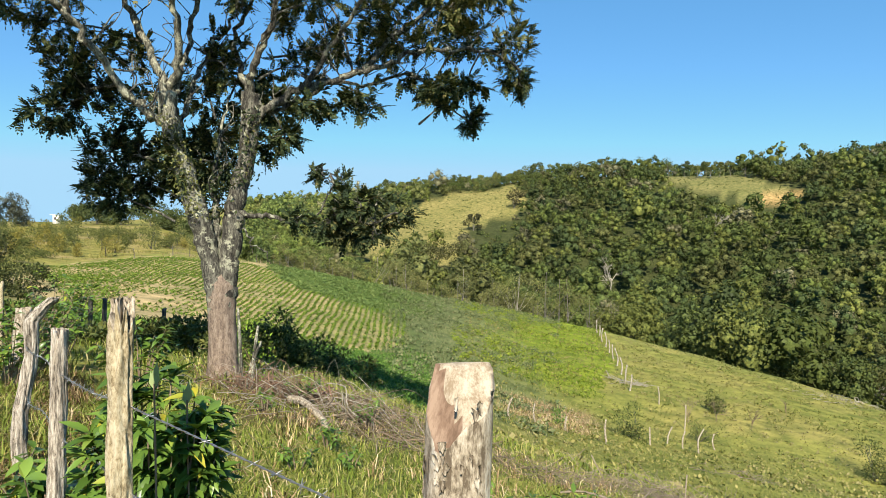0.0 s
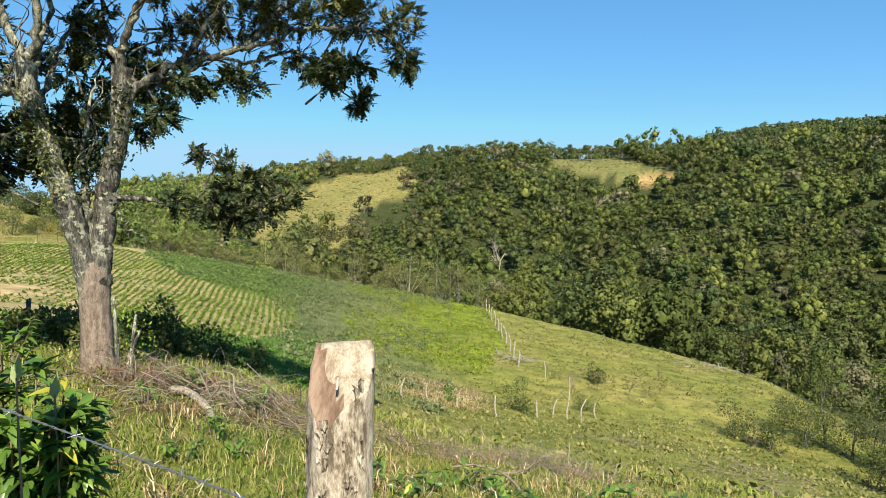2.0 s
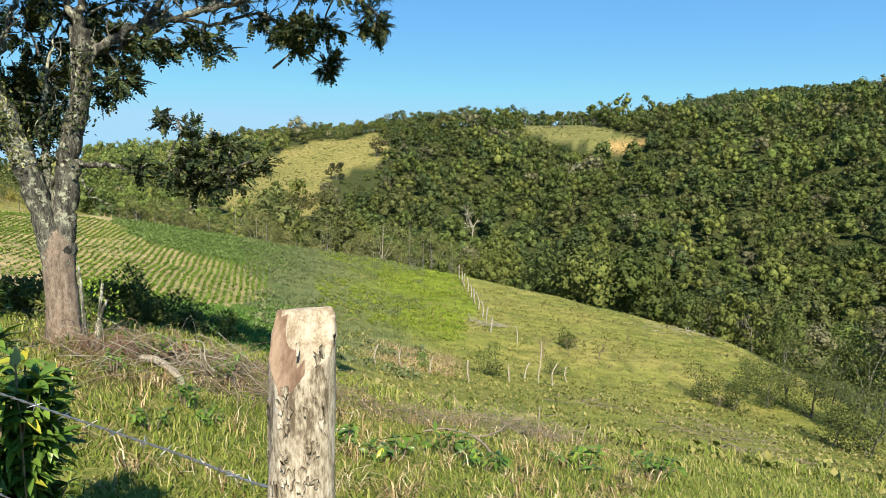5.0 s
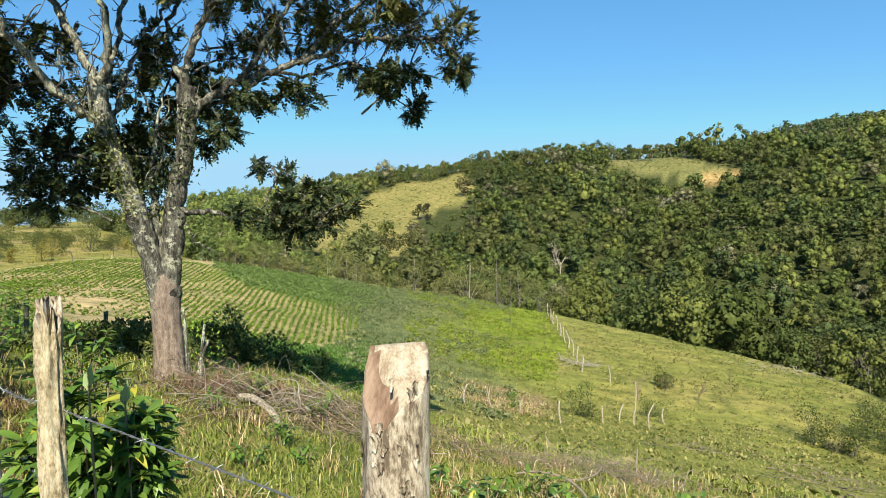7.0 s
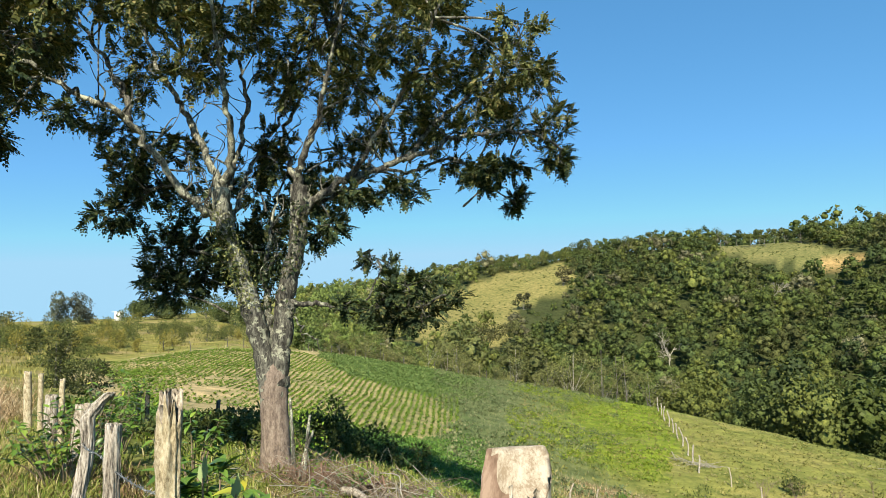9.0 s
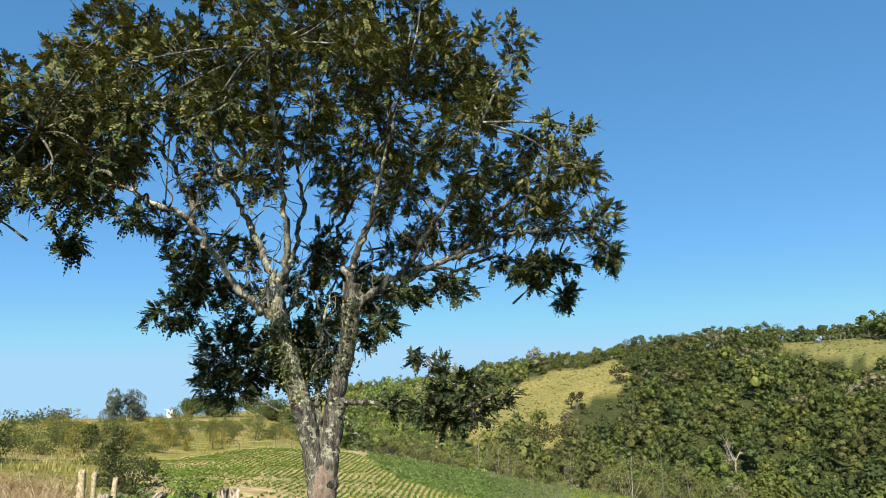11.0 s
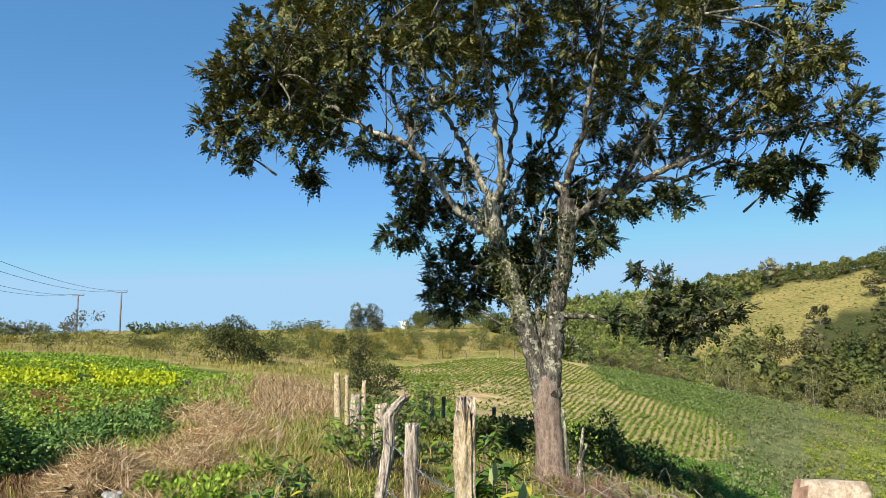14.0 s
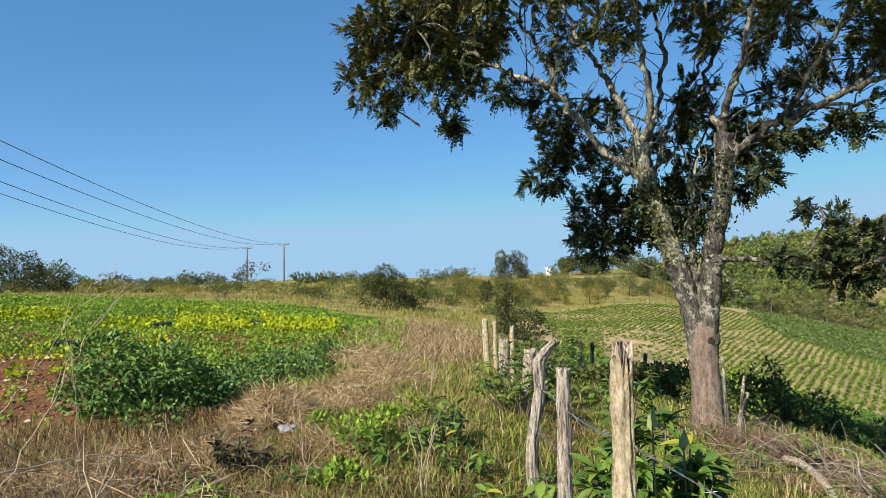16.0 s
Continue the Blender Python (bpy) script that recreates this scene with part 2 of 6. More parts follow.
def leaf_material(name, stops, rough=0.5, through_light=0.25, tint=False, spec=0.16):
    """Leaves whose colour varies from leaf to leaf, and which let some light through."""
    m, nt, b = nodes_of(name)
    stops = [(p, tuple(.75 * v for v in c)) for p, c in stops]
    geo = nt.nodes.new("ShaderNodeNewGeometry")
    col = ramp_node(nt, geo.outputs["Random Per Island"], stops)
    if tint:
        a = nt.nodes.new("ShaderNodeAttribute")
        a.attribute_name = "tint"
        col = mix(nt, col, a.outputs["Color"], 1.0, "MULTIPLY")
    nt.links.new(col, b.inputs["Base Color"])
    b.inputs["Roughness"].default_value = rough
    b.inputs["Specular IOR Level"].default_value = spec
    tr = nt.nodes.new("ShaderNodeBsdfTranslucent")
    nt.links.new(mix(nt, col, (1.0, 0.95, 0.45), 1.0, "MULTIPLY"), tr.inputs["Color"])
    ms = nt.nodes.new("ShaderNodeMixShader")
    ms.inputs[0].default_value = through_light * .6
    nt.links.new(b.outputs[0], ms.inputs[1])
    nt.links.new(tr.outputs[0], ms.inputs[2])
    nt.links.new(ms.outputs[0], nt.nodes["Material Output"].inputs["Surface"])
    return m


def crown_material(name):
    """Far tree crowns: leaf clumps and the shade of their gaps painted at two scales, with relief."""
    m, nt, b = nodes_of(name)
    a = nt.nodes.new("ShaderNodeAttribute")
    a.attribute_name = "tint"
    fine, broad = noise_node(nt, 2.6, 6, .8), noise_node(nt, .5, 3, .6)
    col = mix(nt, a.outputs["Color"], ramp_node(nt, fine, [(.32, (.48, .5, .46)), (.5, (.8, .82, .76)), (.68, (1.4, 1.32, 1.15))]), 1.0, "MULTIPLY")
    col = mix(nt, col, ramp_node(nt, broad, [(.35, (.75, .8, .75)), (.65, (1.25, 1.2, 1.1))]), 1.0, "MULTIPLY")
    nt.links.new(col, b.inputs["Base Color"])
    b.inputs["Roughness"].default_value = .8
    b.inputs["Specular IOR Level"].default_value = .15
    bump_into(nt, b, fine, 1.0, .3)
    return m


def bark_material(name, dark, mid, light, scale=6.0, stretch=(1, 1, 0.25), bump=0.6, dist=0.02, lichen=None):
    m, nt, b = nodes_of(name)
    tc = nt.nodes.new("ShaderNodeTexCoord")
    mp = nt.nodes.new("ShaderNodeMapping")
    mp.inputs["Scale"].default_value = stretch
    nt.links.new(tc.outputs["Object"], mp.inputs["Vector"])
    n1 = noise_node(nt, scale, 6, 0.65, mp.outputs["Vector"])
    n2 = noise_node(nt, scale * 5, 5, 0.7, mp.outputs["Vector"])
    both = mix(nt, n1, n2, 0.45)
    col = ramp_node(nt, both, [(0.41, dark), (0.5, mid), (0.575, light)])
    if lichen:
        n3 = noise_node(nt, scale * 0.7, 5, 0.7)
        f = ramp_node(nt, n3, [(0.54, (0, 0, 0)), (0.6, (1, 1, 1))])
        col = mix(nt, col, lichen, f)
    nt.links.new(col, b.inputs["Base Color"])
    b.inputs["Roughness"].default_value = 0.9
    b.inputs["Specular IOR Level"].default_value = 0.15
    bump_into(nt, b, both, bump, dist)
    return m


def plain(name, color, rough=0.7, metal=0.0, vary=0.15, scale=8.0):
    m, nt, b = nodes_of(name)
    n = noise_node(nt, scale, 5, 0.65)
    lo, hi = tuple(c * (1 - vary) for c in color), tuple(min(1, c * (1 + vary)) for c in color)
    nt.links.new(ramp_node(nt, n, [(0.3, lo), (0.7, hi)]), b.inputs["Base Color"])
    b.inputs["Roughness"].default_value, b.inputs["Metallic"].default_value = rough, metal
    bump_into(nt, b, n, 0.2, 0.005)
    return m


def ground_material():
    """The cover colour of each place, broken up by tufts and clods at two scales."""
    m, nt, b = nodes_of("ground_cover")
    a = nt.nodes.new("ShaderNodeAttribute")
    a.attribute_name = "cover"
    n1, n2, n3 = noise_node(nt, 0.9, 5, 0.6), noise_node(nt, 9.0, 5, 0.7), noise_node(nt, 0.07, 4, 0.6)
    col = mix(nt, a.outputs["Color"], ramp_node(nt, n1, [(0.34, (.55, .62, .52)), (0.66, (1.36, 1.28, 1.2))]), 0.9, "MULTIPLY")
    col = mix(nt, col, ramp_node(nt, n2, [(0.3, (.55, .6, .5)), (0.7, (1.4, 1.35, 1.2))]), 0.7, "MULTIPLY")
    col = mix(nt, col, ramp_node(nt, n3, [(0.35, (.85, .9, .8)), (0.65, (1.15, 1.1, 1.1))]), 0.8, "MULTIPLY")
    nt.links.new(col, b.inputs["Base Color"])
    b.inputs["Roughness"].default_value = 0.95
    b.inputs["Specular IOR Level"].default_value = 0.1
    bump_into(nt, b, mix(nt, n1, n2, 0.5), 0.8, 0.08)
    return m


GROUND = ground_material()
BARK = bark_material("tree_bark", (.02, .018, .016), (.066, .062, .052), (.16, .153, .125), 13.0, bump=1.0, dist=0.03, lichen=(.29, .29, .22))
PALE_BARK = bark_material("lichened_stem_bark", (.03, .028, .023), (.125, .121, .097), (.29, .285, .225), 12.0, bump=1.0, dist=0.03, lichen=(.44, .44, .33))
TRUNK_BARK = bark_material("lower_trunk_bark", (.12, .09, .072), (.21, .16, .128), (.3, .24, .19), 17.0, (1, 1, .35), bump=1.0, dist=0.035)
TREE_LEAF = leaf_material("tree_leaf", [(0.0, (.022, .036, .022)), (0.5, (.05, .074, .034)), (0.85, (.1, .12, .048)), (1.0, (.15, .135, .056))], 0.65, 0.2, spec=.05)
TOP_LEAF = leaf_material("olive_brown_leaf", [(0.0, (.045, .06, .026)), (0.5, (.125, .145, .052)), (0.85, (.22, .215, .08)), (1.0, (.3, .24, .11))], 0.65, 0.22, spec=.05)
FOREST_LEAF = leaf_material("forest_leaf", [(0.0, (.68, .72, .62)), (0.6, (.95, .95, .86)), (1.0, (1.25, 1.2, 1.0))], 0.6, 0.5, True)
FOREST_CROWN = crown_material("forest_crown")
FAR_BARK = plain("pale_bark", (.16, .143, .12), 0.9)
POST_WOOD = bark_material("weathered_post_wood", (.17, .13, .075), (.37, .31, .2), (.5, .435, .31), 30.0, (1, 1, 0.5), 1.0, 0.012)
POST_GREY = bark_material("grey_post_wood", (.06, .05, .04), (.29, .25, .205), (.50, .455, .39), 46.0, (1, 1, 0.1), 1.0, 0.01)
POST_PALE = bark_material("pale_barked_wood", (.11, .085, .06), (.32, .27, .205), (.47, .42, .35), 36.0, (1, 1, 0.35), 0.9, 0.006)
GRASS = leaf_material("green_grass", [(0.0, (.13, .19, .028)), (0.5, (.25, .31, .05)), (0.85, (.43, .41, .12)), (1.0, (.62, .52, .25))], 0.55, 0.4)
PASTURE = leaf_material("pasture_grass", [(0.0, (.12, .15, .03)), (0.5, (.22, .23, .06)), (1.0, (.42, .37, .14))], 0.6, 0.3)
STRAW = leaf_material("dry_straw", [(0.0, (.134, .084, .039)), (0.4, (.370, .246, .118)), (0.8, (.650, .482, .280)), (1.0, (.840, .728, .504))], 0.7, 0.2)
BROAD_LEAF = leaf_material("broad_leaf", [(0.0, (.07, .135, .022)), (0.6, (.14, .245, .04)), (0.93, (.24, .36, .06)), (1.0, (.5, .45, .05))], 0.35, 0.3, spec=0.4)
CROP_LEAF = leaf_material("crop_leaf", [(0.0, (.138, .252, .030)), (0.6, (.234, .384, .043)), (1.0, (.396, .528, .072))], 0.5, 0.3)
DEEP_CROP = leaf_material("low_crop_leaf", [(0.0, (.07, .15, .03)), (0.6, (.135, .26, .045)), (1.0, (.23, .36, .07))], 0.5, 0.3)
LETTUCE = leaf_material("yellow_green_leaf", [(0.0, (.240, .324, .012)), (0.6, (.432, .516, .014)), (1.0, (.600, .648, .036))], 0.5, 0.3)
SCRUB_LEAF = leaf_material("scrub_leaf", [(0.0, (.057, .081, .023)), (0.6, (.121, .149, .041)), (1.0, (.230, .230, .069))], 0.6, 0.2)
TWIG = plain("dead_twig_wood", (.17, .125, .085), 0.9, vary=0.5)
WIRE = plain("galvanised_wire", (.35, .35, .35), 0.45, 0.9)
DARK_WIRE = plain("power_cable", (.05, .05, .055), 0.6)

# ---- the ground: one sheet out to the horizon ----
MEADOW = [(-.7, .045), (5.9, .062), (7.6, .045), (5.7, .016), (2.2, -.002), (2.9, -.03), (-.7, -.065), (-4.5, -.054), (-10.6, -.03), (-6.8, .002), (-3.1, .026)]
HIGH_MEADOW = [(17.2, .083), (23.1, .08), (26.2, .066), (28.5, .047), (25.1, .037), (21.1, .056), (18.1, .068)]
EARTH_SCAR = [(24.9, .049), (26.4, .049), (28.3, .055), (28.4, .049), (26.8, .044), (26.0, .034), (25.2, .036)]


def inside(az, rise, poly):
    """1 where a bearing and slope of sight lie in an outline of open land, else 0."""
    a, e = az + 0.25 * vnoise(az, rise * 60, 1.2, 2, 4), rise + .003 * vnoise(az, rise * 60, 1.0, 2, 6)
    hit = np.zeros(np.shape(a), bool)
    for (a0, e0), (a1, e1) in zip(poly, poly[1:] + poly[:1]):
        hit ^= ((e0 > e) != (e1 > e)) & (a < (a1 - a0) * (e - e0) / (e1 - e0 + 1e-12) + a0)
    return hit.astype(float)


def cover_colour(x, y):
    """What grows or lies at each place, as its real colour."""
    az, r = np.degrees(np.arctan2(x, y)), np.hypot(x, y)
    j = vnoise(x, y, 4, 3, 5)
    wob = az + 1.2 * vnoise(x, y, 9, 2, 8)
    rw = r * (1 + 0.05 * vnoise(x, y, 6, 2, 9))
    br = brow(az)
    col = np.tile(np.array([.235, .245, .07]), (len(x), 1))           # pasture

    def lay(c, m):
        col[:] = col * (1 - m[:, None]) + np.array(c) * m[:, None]

    lay((.31, .28, .1), 0.7 * ramp(j, -.2, .7) * ramp(wob, 3, 8))
    lay((.25, .26, .08), ramp(wob, -26, -22) * ramp(-wob, -6, -2) * ramp(rw, 3, 5))     # rougher grass by the tree
    lay((.16, .11, .07), ramp(wob, -21, -17) * ramp(-wob, -1, 4) * ramp(rw, 6.2, 7.4) * ramp(-rw, -12.5, -10.5) * (0.35 + .6 * ramp(j, -.4, .2)))    # bare earth and brush
    band = ramp(wob, -34, -31) * ramp(-rw / br, -1.0, -.985)
    lay((.08, .14, .04), band * ramp(-wob, -4, 0) * ramp(rw, 14, 18))                  # low crop
    lay((.42, .34, .2), band * ramp(-wob, 3, 4) * ramp(rw - plot_foot(az), -1.5, 1))                   # tilled soil
    lay((.49, .38, .23), band * ramp(wob, -26.5, -24.5) * ramp(-wob, 13.5, 15) * ramp(rw, 25, 26.5) * ramp(-rw, -56, -46) * ramp(j, -.8, -.1))
    lay((.18, .22, .07), .35 * band * ramp(wob, -16, -13) * ramp(-wob, 3, 4) * ramp(rw - plot_foot(az), 0, 1) * ramp(-j, -.5, .4))      # weeds among the rows
    lay((.12, .18, .05), band * ramp(-wob, 2, 3) * ramp(wob, -14.5, -13) * ramp(rw - row_top(az), -1, 2))    # weeds over the upper rows
    lay((.17, .19, .09), .85 * ramp(wob, -5, -1) * ramp(-wob, -11, -4) * ramp(rw, 22, 26) * ramp(-rw / br, -1.0, -.985))   # grey-green weeds
    lay((.21, .27, .03), ramp(wob, 2, 10) * ramp(-wob, -14.2, -13.2) * ramp(rw, 38, 44) * ramp(-rw / br, -1.01, -.99) * (0.45 + .55 * ramp(j, -.5, .3)))   # bright weeds
    lay((.24, .19, .12), ramp(wob, 4, 7) * ramp(-wob, -14, -11) * ramp(rw, 28, 31) * ramp(-rw, -38, -34) * ramp(j, -.6, .4))
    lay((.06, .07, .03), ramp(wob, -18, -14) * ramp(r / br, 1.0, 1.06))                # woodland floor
    plot_edge = np.interp(az, [-72, -60, -51, -44, -40, -34], [56, 53, 47, 37, 31, 35])
    scrub = ramp(-wob, 16, 20) * ramp(r / np.where(az < -34, plot_edge, br), 1.0, 1.04)
    lay((.27, .25, .08), scrub)
    lay((.34, .27, .14), scrub * ramp(j, 0, .8))
    el = (ground_z(x, y) - EYE) / r
    far = ramp(r, 150, 160) * ramp(-r, -365, -345)
    lay((.25, .225, .095), far * inside(az, el, MEADOW))          # meadows on the far hillside
    lay((.2, .195, .085), far * inside(az, el, HIGH_MEADOW))
    lay((.5, .33, .17), far * inside(az, el, EARTH_SCAR))
    left = ramp(-wob, 40, 44)
    lay((.2, .095, .052), left * ramp(rw, 6.5, 8.5) * ramp(-rw / plot_edge, -1.0, -.96))        # red-brown soil of the vegetable plot
    lay((.09, .14, .04), left * ramp(rw, 24, 30) * ramp(-rw / plot_edge, -1.0, -.96))
    lay((.15, .085, .045), ramp(-wob, 36, 40) * ramp(-rw, -10, -7) + .8 * ramp(-wob, 33, 37) * ramp(wob, -47, -44) * ramp(rw, 7, 9) * ramp(-rw, -32, -26))   # straw
    return col * .8


def build_ground():
    rings = np.concatenate([np.geomspace(.6, 18, 85), np.arange(18.5, 88, .55), np.geomspace(89, 4600, 100)])
    A, R = np.meshgrid(np.radians(FINE[:-1]), rings, indexing="ij")
    x, y = np.sin(A) * R, np.cos(A) * R
    z = ground_z(x.ravel(), y.ravel())
    V = np.column_stack([x.ravel(), y.ravel(), z])
    V = np.vstack([V, [[0, 0, 0]]])
    na, nr = A.shape
    i, j = np.meshgrid(np.arange(na), np.arange(nr - 1), indexing="ij")
    k = (i + 1) % na
    F = np.stack([i * nr + j, i * nr + j + 1, k * nr + j + 1, k * nr + j], -1).reshape(-1, 4)
    i = np.arange(0, na - 1, 2)
    F = np.vstack([F, np.stack([np.full(len(i), na * nr), i * nr, (i + 1) * nr, ((i + 2) % na) * nr], -1)])
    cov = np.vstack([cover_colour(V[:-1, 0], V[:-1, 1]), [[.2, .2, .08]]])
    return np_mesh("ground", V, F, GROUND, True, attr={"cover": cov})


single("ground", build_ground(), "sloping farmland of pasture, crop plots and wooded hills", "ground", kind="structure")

# ---- the big tree ----
TREE_AZ, TREE_R = -18.0, 9.9
_ta = radians(TREE_AZ)
T_F, T_R = np.array([math.sin(_ta), math.cos(_ta), 0]), np.array([math.cos(_ta), -math.sin(_ta), 0])


def in_tree(P):
    """From across, beyond, height at the tree to world metres."""
    P = np.asarray(P, float)
    return P[:, :1] * T_R + (TREE_R + P[:, 1:2]) * T_F + P[:, 2:3] * np.array([0, 0, 1.0])


TREE = thing("tree", "tall spreading tree with forked lichened trunk and feathery dark leaves", "tree", spot(TREE_AZ, TREE_R))
T0 = np.array(TREE.location)
_wood, _spray_at, _spray_dir, _spray_len = [], [], [], []


def spread(c, ru, rz, start, wood_r, dense):
    """Twigs that end in rosettes of feathery leaves, filling one clump of the crown."""
    c = np.asarray(c, float)
    rd = max(ru, rz) * 0.95
    n, m = max(4, int(dense * (ru * rz) ** 0.75 * 56)), 8
    d = sphere_dirs(n)
    tip = c + d * np.array([ru, rd, rz]) * rng.uniform(0.15, .92, (n, 1)) ** 0.5
    out = unit((tip - c) / np.array([ru, rd, rz]) + 0.4 * unit(c - start) + rng.normal(0, 0.3, (n, 3)) + np.array([0, 0, .1]))
    f = unit(np.repeat(out, m, 0) * .8 + rng.normal(0, .6, (n * m, 3)) - np.array([0, 0, .12]))
    _spray_at.append(np.repeat(tip, m, 0) - np.repeat(out, m, 0) * rng.uniform(0, .16, (n * m, 1)))
    _spray_dir.append(f), _spray_len.append(rng.uniform(0.11, 0.2, n * m))
    mid = (start + c) / 2 + rng.normal(0, 0.06, 3) + np.array([0, 0, 0.06])
    _wood.append(tube(in_tree(smooth_line([start, mid, c], 5)) - T0, np.linspace(wood_r, wood_r * 0.5, 11), 6, 0.06, False))
    for q in tip[:: 3]:
        k = (c + q) / 2 + rng.normal(0, 0.05, 3) - np.array([0, 0, 0.02])
        _wood.append(tube(in_tree(smooth_line([c + rng.normal(0, 0.05, 3), k, q], 3)) - T0, np.linspace(wood_r * 0.45, 0.004, 7), 4, 0, False))


BOUGHS = []


def bough(r0, r1, P, clumps, dense=1.25):
    if r0 <= .1:
        r0, r1 = r0 * .8, r1 * .75
    L = smooth_line(P, 6)
    L[2:-1] += rng.normal(0, 0.008 if r0 > .1 else .02, L[2:-1].shape)
    k = len(BOUGHS)
    V, F = tube(in_tree(L) - T0, np.linspace(r0, r1, len(L)) * (1 + 0.05 * rng.normal(size=len(L))), 12 if r0 > 0.1 else 8, 0.04)
    BOUGHS.append(part("limb", np_mesh("limb", V, F, PALE_BARK if P[0][0] < 0 and r0 > .05 and L[-1][2] > 3 else BARK, True), TREE, "grey lichen-patched limb" if r0 > 0.08 else ""))
    # crooked side branches along the outer half
    if r1 < .06 and len(clumps) > 1 and L[-1][2] > 3:
        for i in range(5, len(L) - 2, 4):
            q = L[i] + np.array([rng.uniform(-.3, .3), rng.uniform(-.3, .3), rng.uniform(.15, .5)])
            m = (L[i] + q) / 2 + rng.normal(0, .07, 3)
            e = q + np.array([rng.uniform(-.3, .3), rng.uniform(-.3, .3), rng.uniform(-.05, .3)])
            w = max(.011, r1 * .75)
            _wood.append(tube(in_tree(smooth_line([L[i], m, q, e], 4)) - T0, np.linspace(w, .005, 13), 5, .05, False))
            f = q + np.array([rng.uniform(-.3, .3), rng.uniform(-.3, .3), rng.uniform(0, .3)])
            _wood.append(tube(in_tree(smooth_line([m, (m + f) / 2 + rng.normal(0, .05, 3), f], 3)) - T0, np.linspace(w * .6, .004, 7), 4, .05, False))
    for u, d, z, ru, rz in clumps:
        c = np.array([u, d, z])
        w = np.linalg.norm((L - c) * np.array([1, 0.8, 1.15]), axis=1) + 0.25 * (1 - np.arange(len(L)) / len(L))
        spread(c, ru, rz, L[np.argmin(w)], max(0.018, r1 * 1.0), dense * (1.25 if z < 2.1 else 1.8 if z < 3.9 else 1.2))


bough(0.15, 0.148, [(-0.025, 0, 0.3), (-0.05, -.02, 0.65), (-0.11, 0, 1.0), (-0.19, 0, 1.33), (-0.3, 0, 1.73), (-.36, 0, 1.93)], [])
bough(0.148, 0.12, [(-0.3, 0, 1.73), (-0.42, 0, 2.14), (-0.59, 0, 2.63), (-0.68, 0, 3.09), (-0.7, 0, 3.39)], [])
bough(0.15, 0.125, [(0.03, 0, 0.3), (0.06, -.02, 0.65), (0.08, 0, 1.0), (0.13, 0, 1.33), (0.15, 0.02, 1.73), (0.23, 0.04, 2.13), (0.34, 0.06, 2.62), (0.38, 0.08, 3.05), (0.38, 0.1, 3.48)], [])
bough(0.1, 0.014, [(-0.04, 0.14, 1.1), (-0.06, 0.14, 1.5), (-0.07, 0.16, 1.8), (-0.12, 0.2, 2.2), (-0.02, 0.35, 2.8), (0.1, 0.6, 3.5)], [(-0.35, 0.25, 2.2, 0.3, 0.4), (-0.62, -0.1, 2.5, 0.22, 0.4)])
bough(0.075, 0.028, [(-0.72, 0, 2.96), (-0.89, -0.09, 3.05), (-1.11, -0.18, 3.26), (-1.43, -0.27, 3.64), (-1.75, -0.36, 4.08), (-1.95, -0.44, 4.31), (-2.38, -0.53, 4.46), (-2.76, -0.62, 4.69), (-3.23, -0.71, 5.04), (-3.77, -0.8, 5.3)],
      [(-3.98, -1.03, 5.79, 0.52, 0.44), (-4.53, -0.61, 5.3, 0.5, 0.35), (-4.67, -0.53, 4.44, 0.39, 0.35), (-3.79, -1.11, 4.46, 0.51, 0.44), (-2.99, -1.71, 4.04, 0.41, 0.41), (-3.17, -0.97, 3.74, 0.22, 0.26), (-3.61, -0.29, 5.68, 0.72, 0.56), (-2.25, -1.84, 3.92, 0.37, 0.17), (-3.26, 0.67, 5.6, 0.7, 0.53)])
bough(0.055, 0.02, [(-1.81, -0.4, 4.15), (-1.9, -0.23, 4.63), (-2.17, -0.05, 5.05), (-2.48, 0.12, 5.57), (-2.91, 0.3, 6.31)],
      [(-3.46, 1.48, 7.29, 0.85, 0.71), (-1.98, -0.61, 5.62, 0.58, 0.54)])
bough(0.08, 0.02, [(-0.67, 0, 3.05), (-0.72, 0, 3.39), (-0.95, 0.2, 3.99), (-1.19, 0.4, 4.5), (-1.42, 0.6, 4.93), (-1.71, 0.8, 5.53), (-2.09, 1, 6.41), (-2.5, 1.2, 7.46)],
      [(-2.19, -0.19, 6.91, 0.73, 0.61), (-1.3, -0.23, 6.23, 0.64, 0.56), (-2.04, 1.12, 5.45, 0.5, 0.46)])
bough(0.08, 0.02, [(-0.67, 0, 3.05), (-0.66, 0, 3.39), (-0.55, -0.24, 3.93), (-0.6, -0.48, 4.45), (-0.67, -0.72, 4.96), (-0.73, -0.96, 5.62), (-0.87, -1.2, 6.52)],
      [(-0.84, -2.15, 6.13, 0.64, 0.48), (-0.68, -0.49, 5.39, 0.47, 0.39)])
bough(0.06, 0.02, [(-0.68, 0.0, 3.1), (-0.63, 0.02, 3.35), (-0.54, 0.05, 3.6), (-0.42, 0.16, 4.2), (-0.34, 0.27, 4.77), (-0.46, 0.38, 5.36), (-0.25, 0.49, 6.27), (-0.01, 0.6, 7.52)],
      [(-0.01, 0.56, 7.81, 0.96, 0.61), (-0.26, -0.77, 5.96, 0.68, 0.53)])
bough(0.055, 0.02, [(-0.62, 0.0, 2.75), (-0.5, 0.05, 3.05), (-0.31, 0.39, 3.72), (-0.12, 0.72, 4.25), (0.19, 1.06, 4.81), (0.26, 1.4, 5.83)],
      [(0.28, 2.03, 6.18, 0.69, 0.6), (0.04, 0.58, 3.93, 0.39, 0.39)])
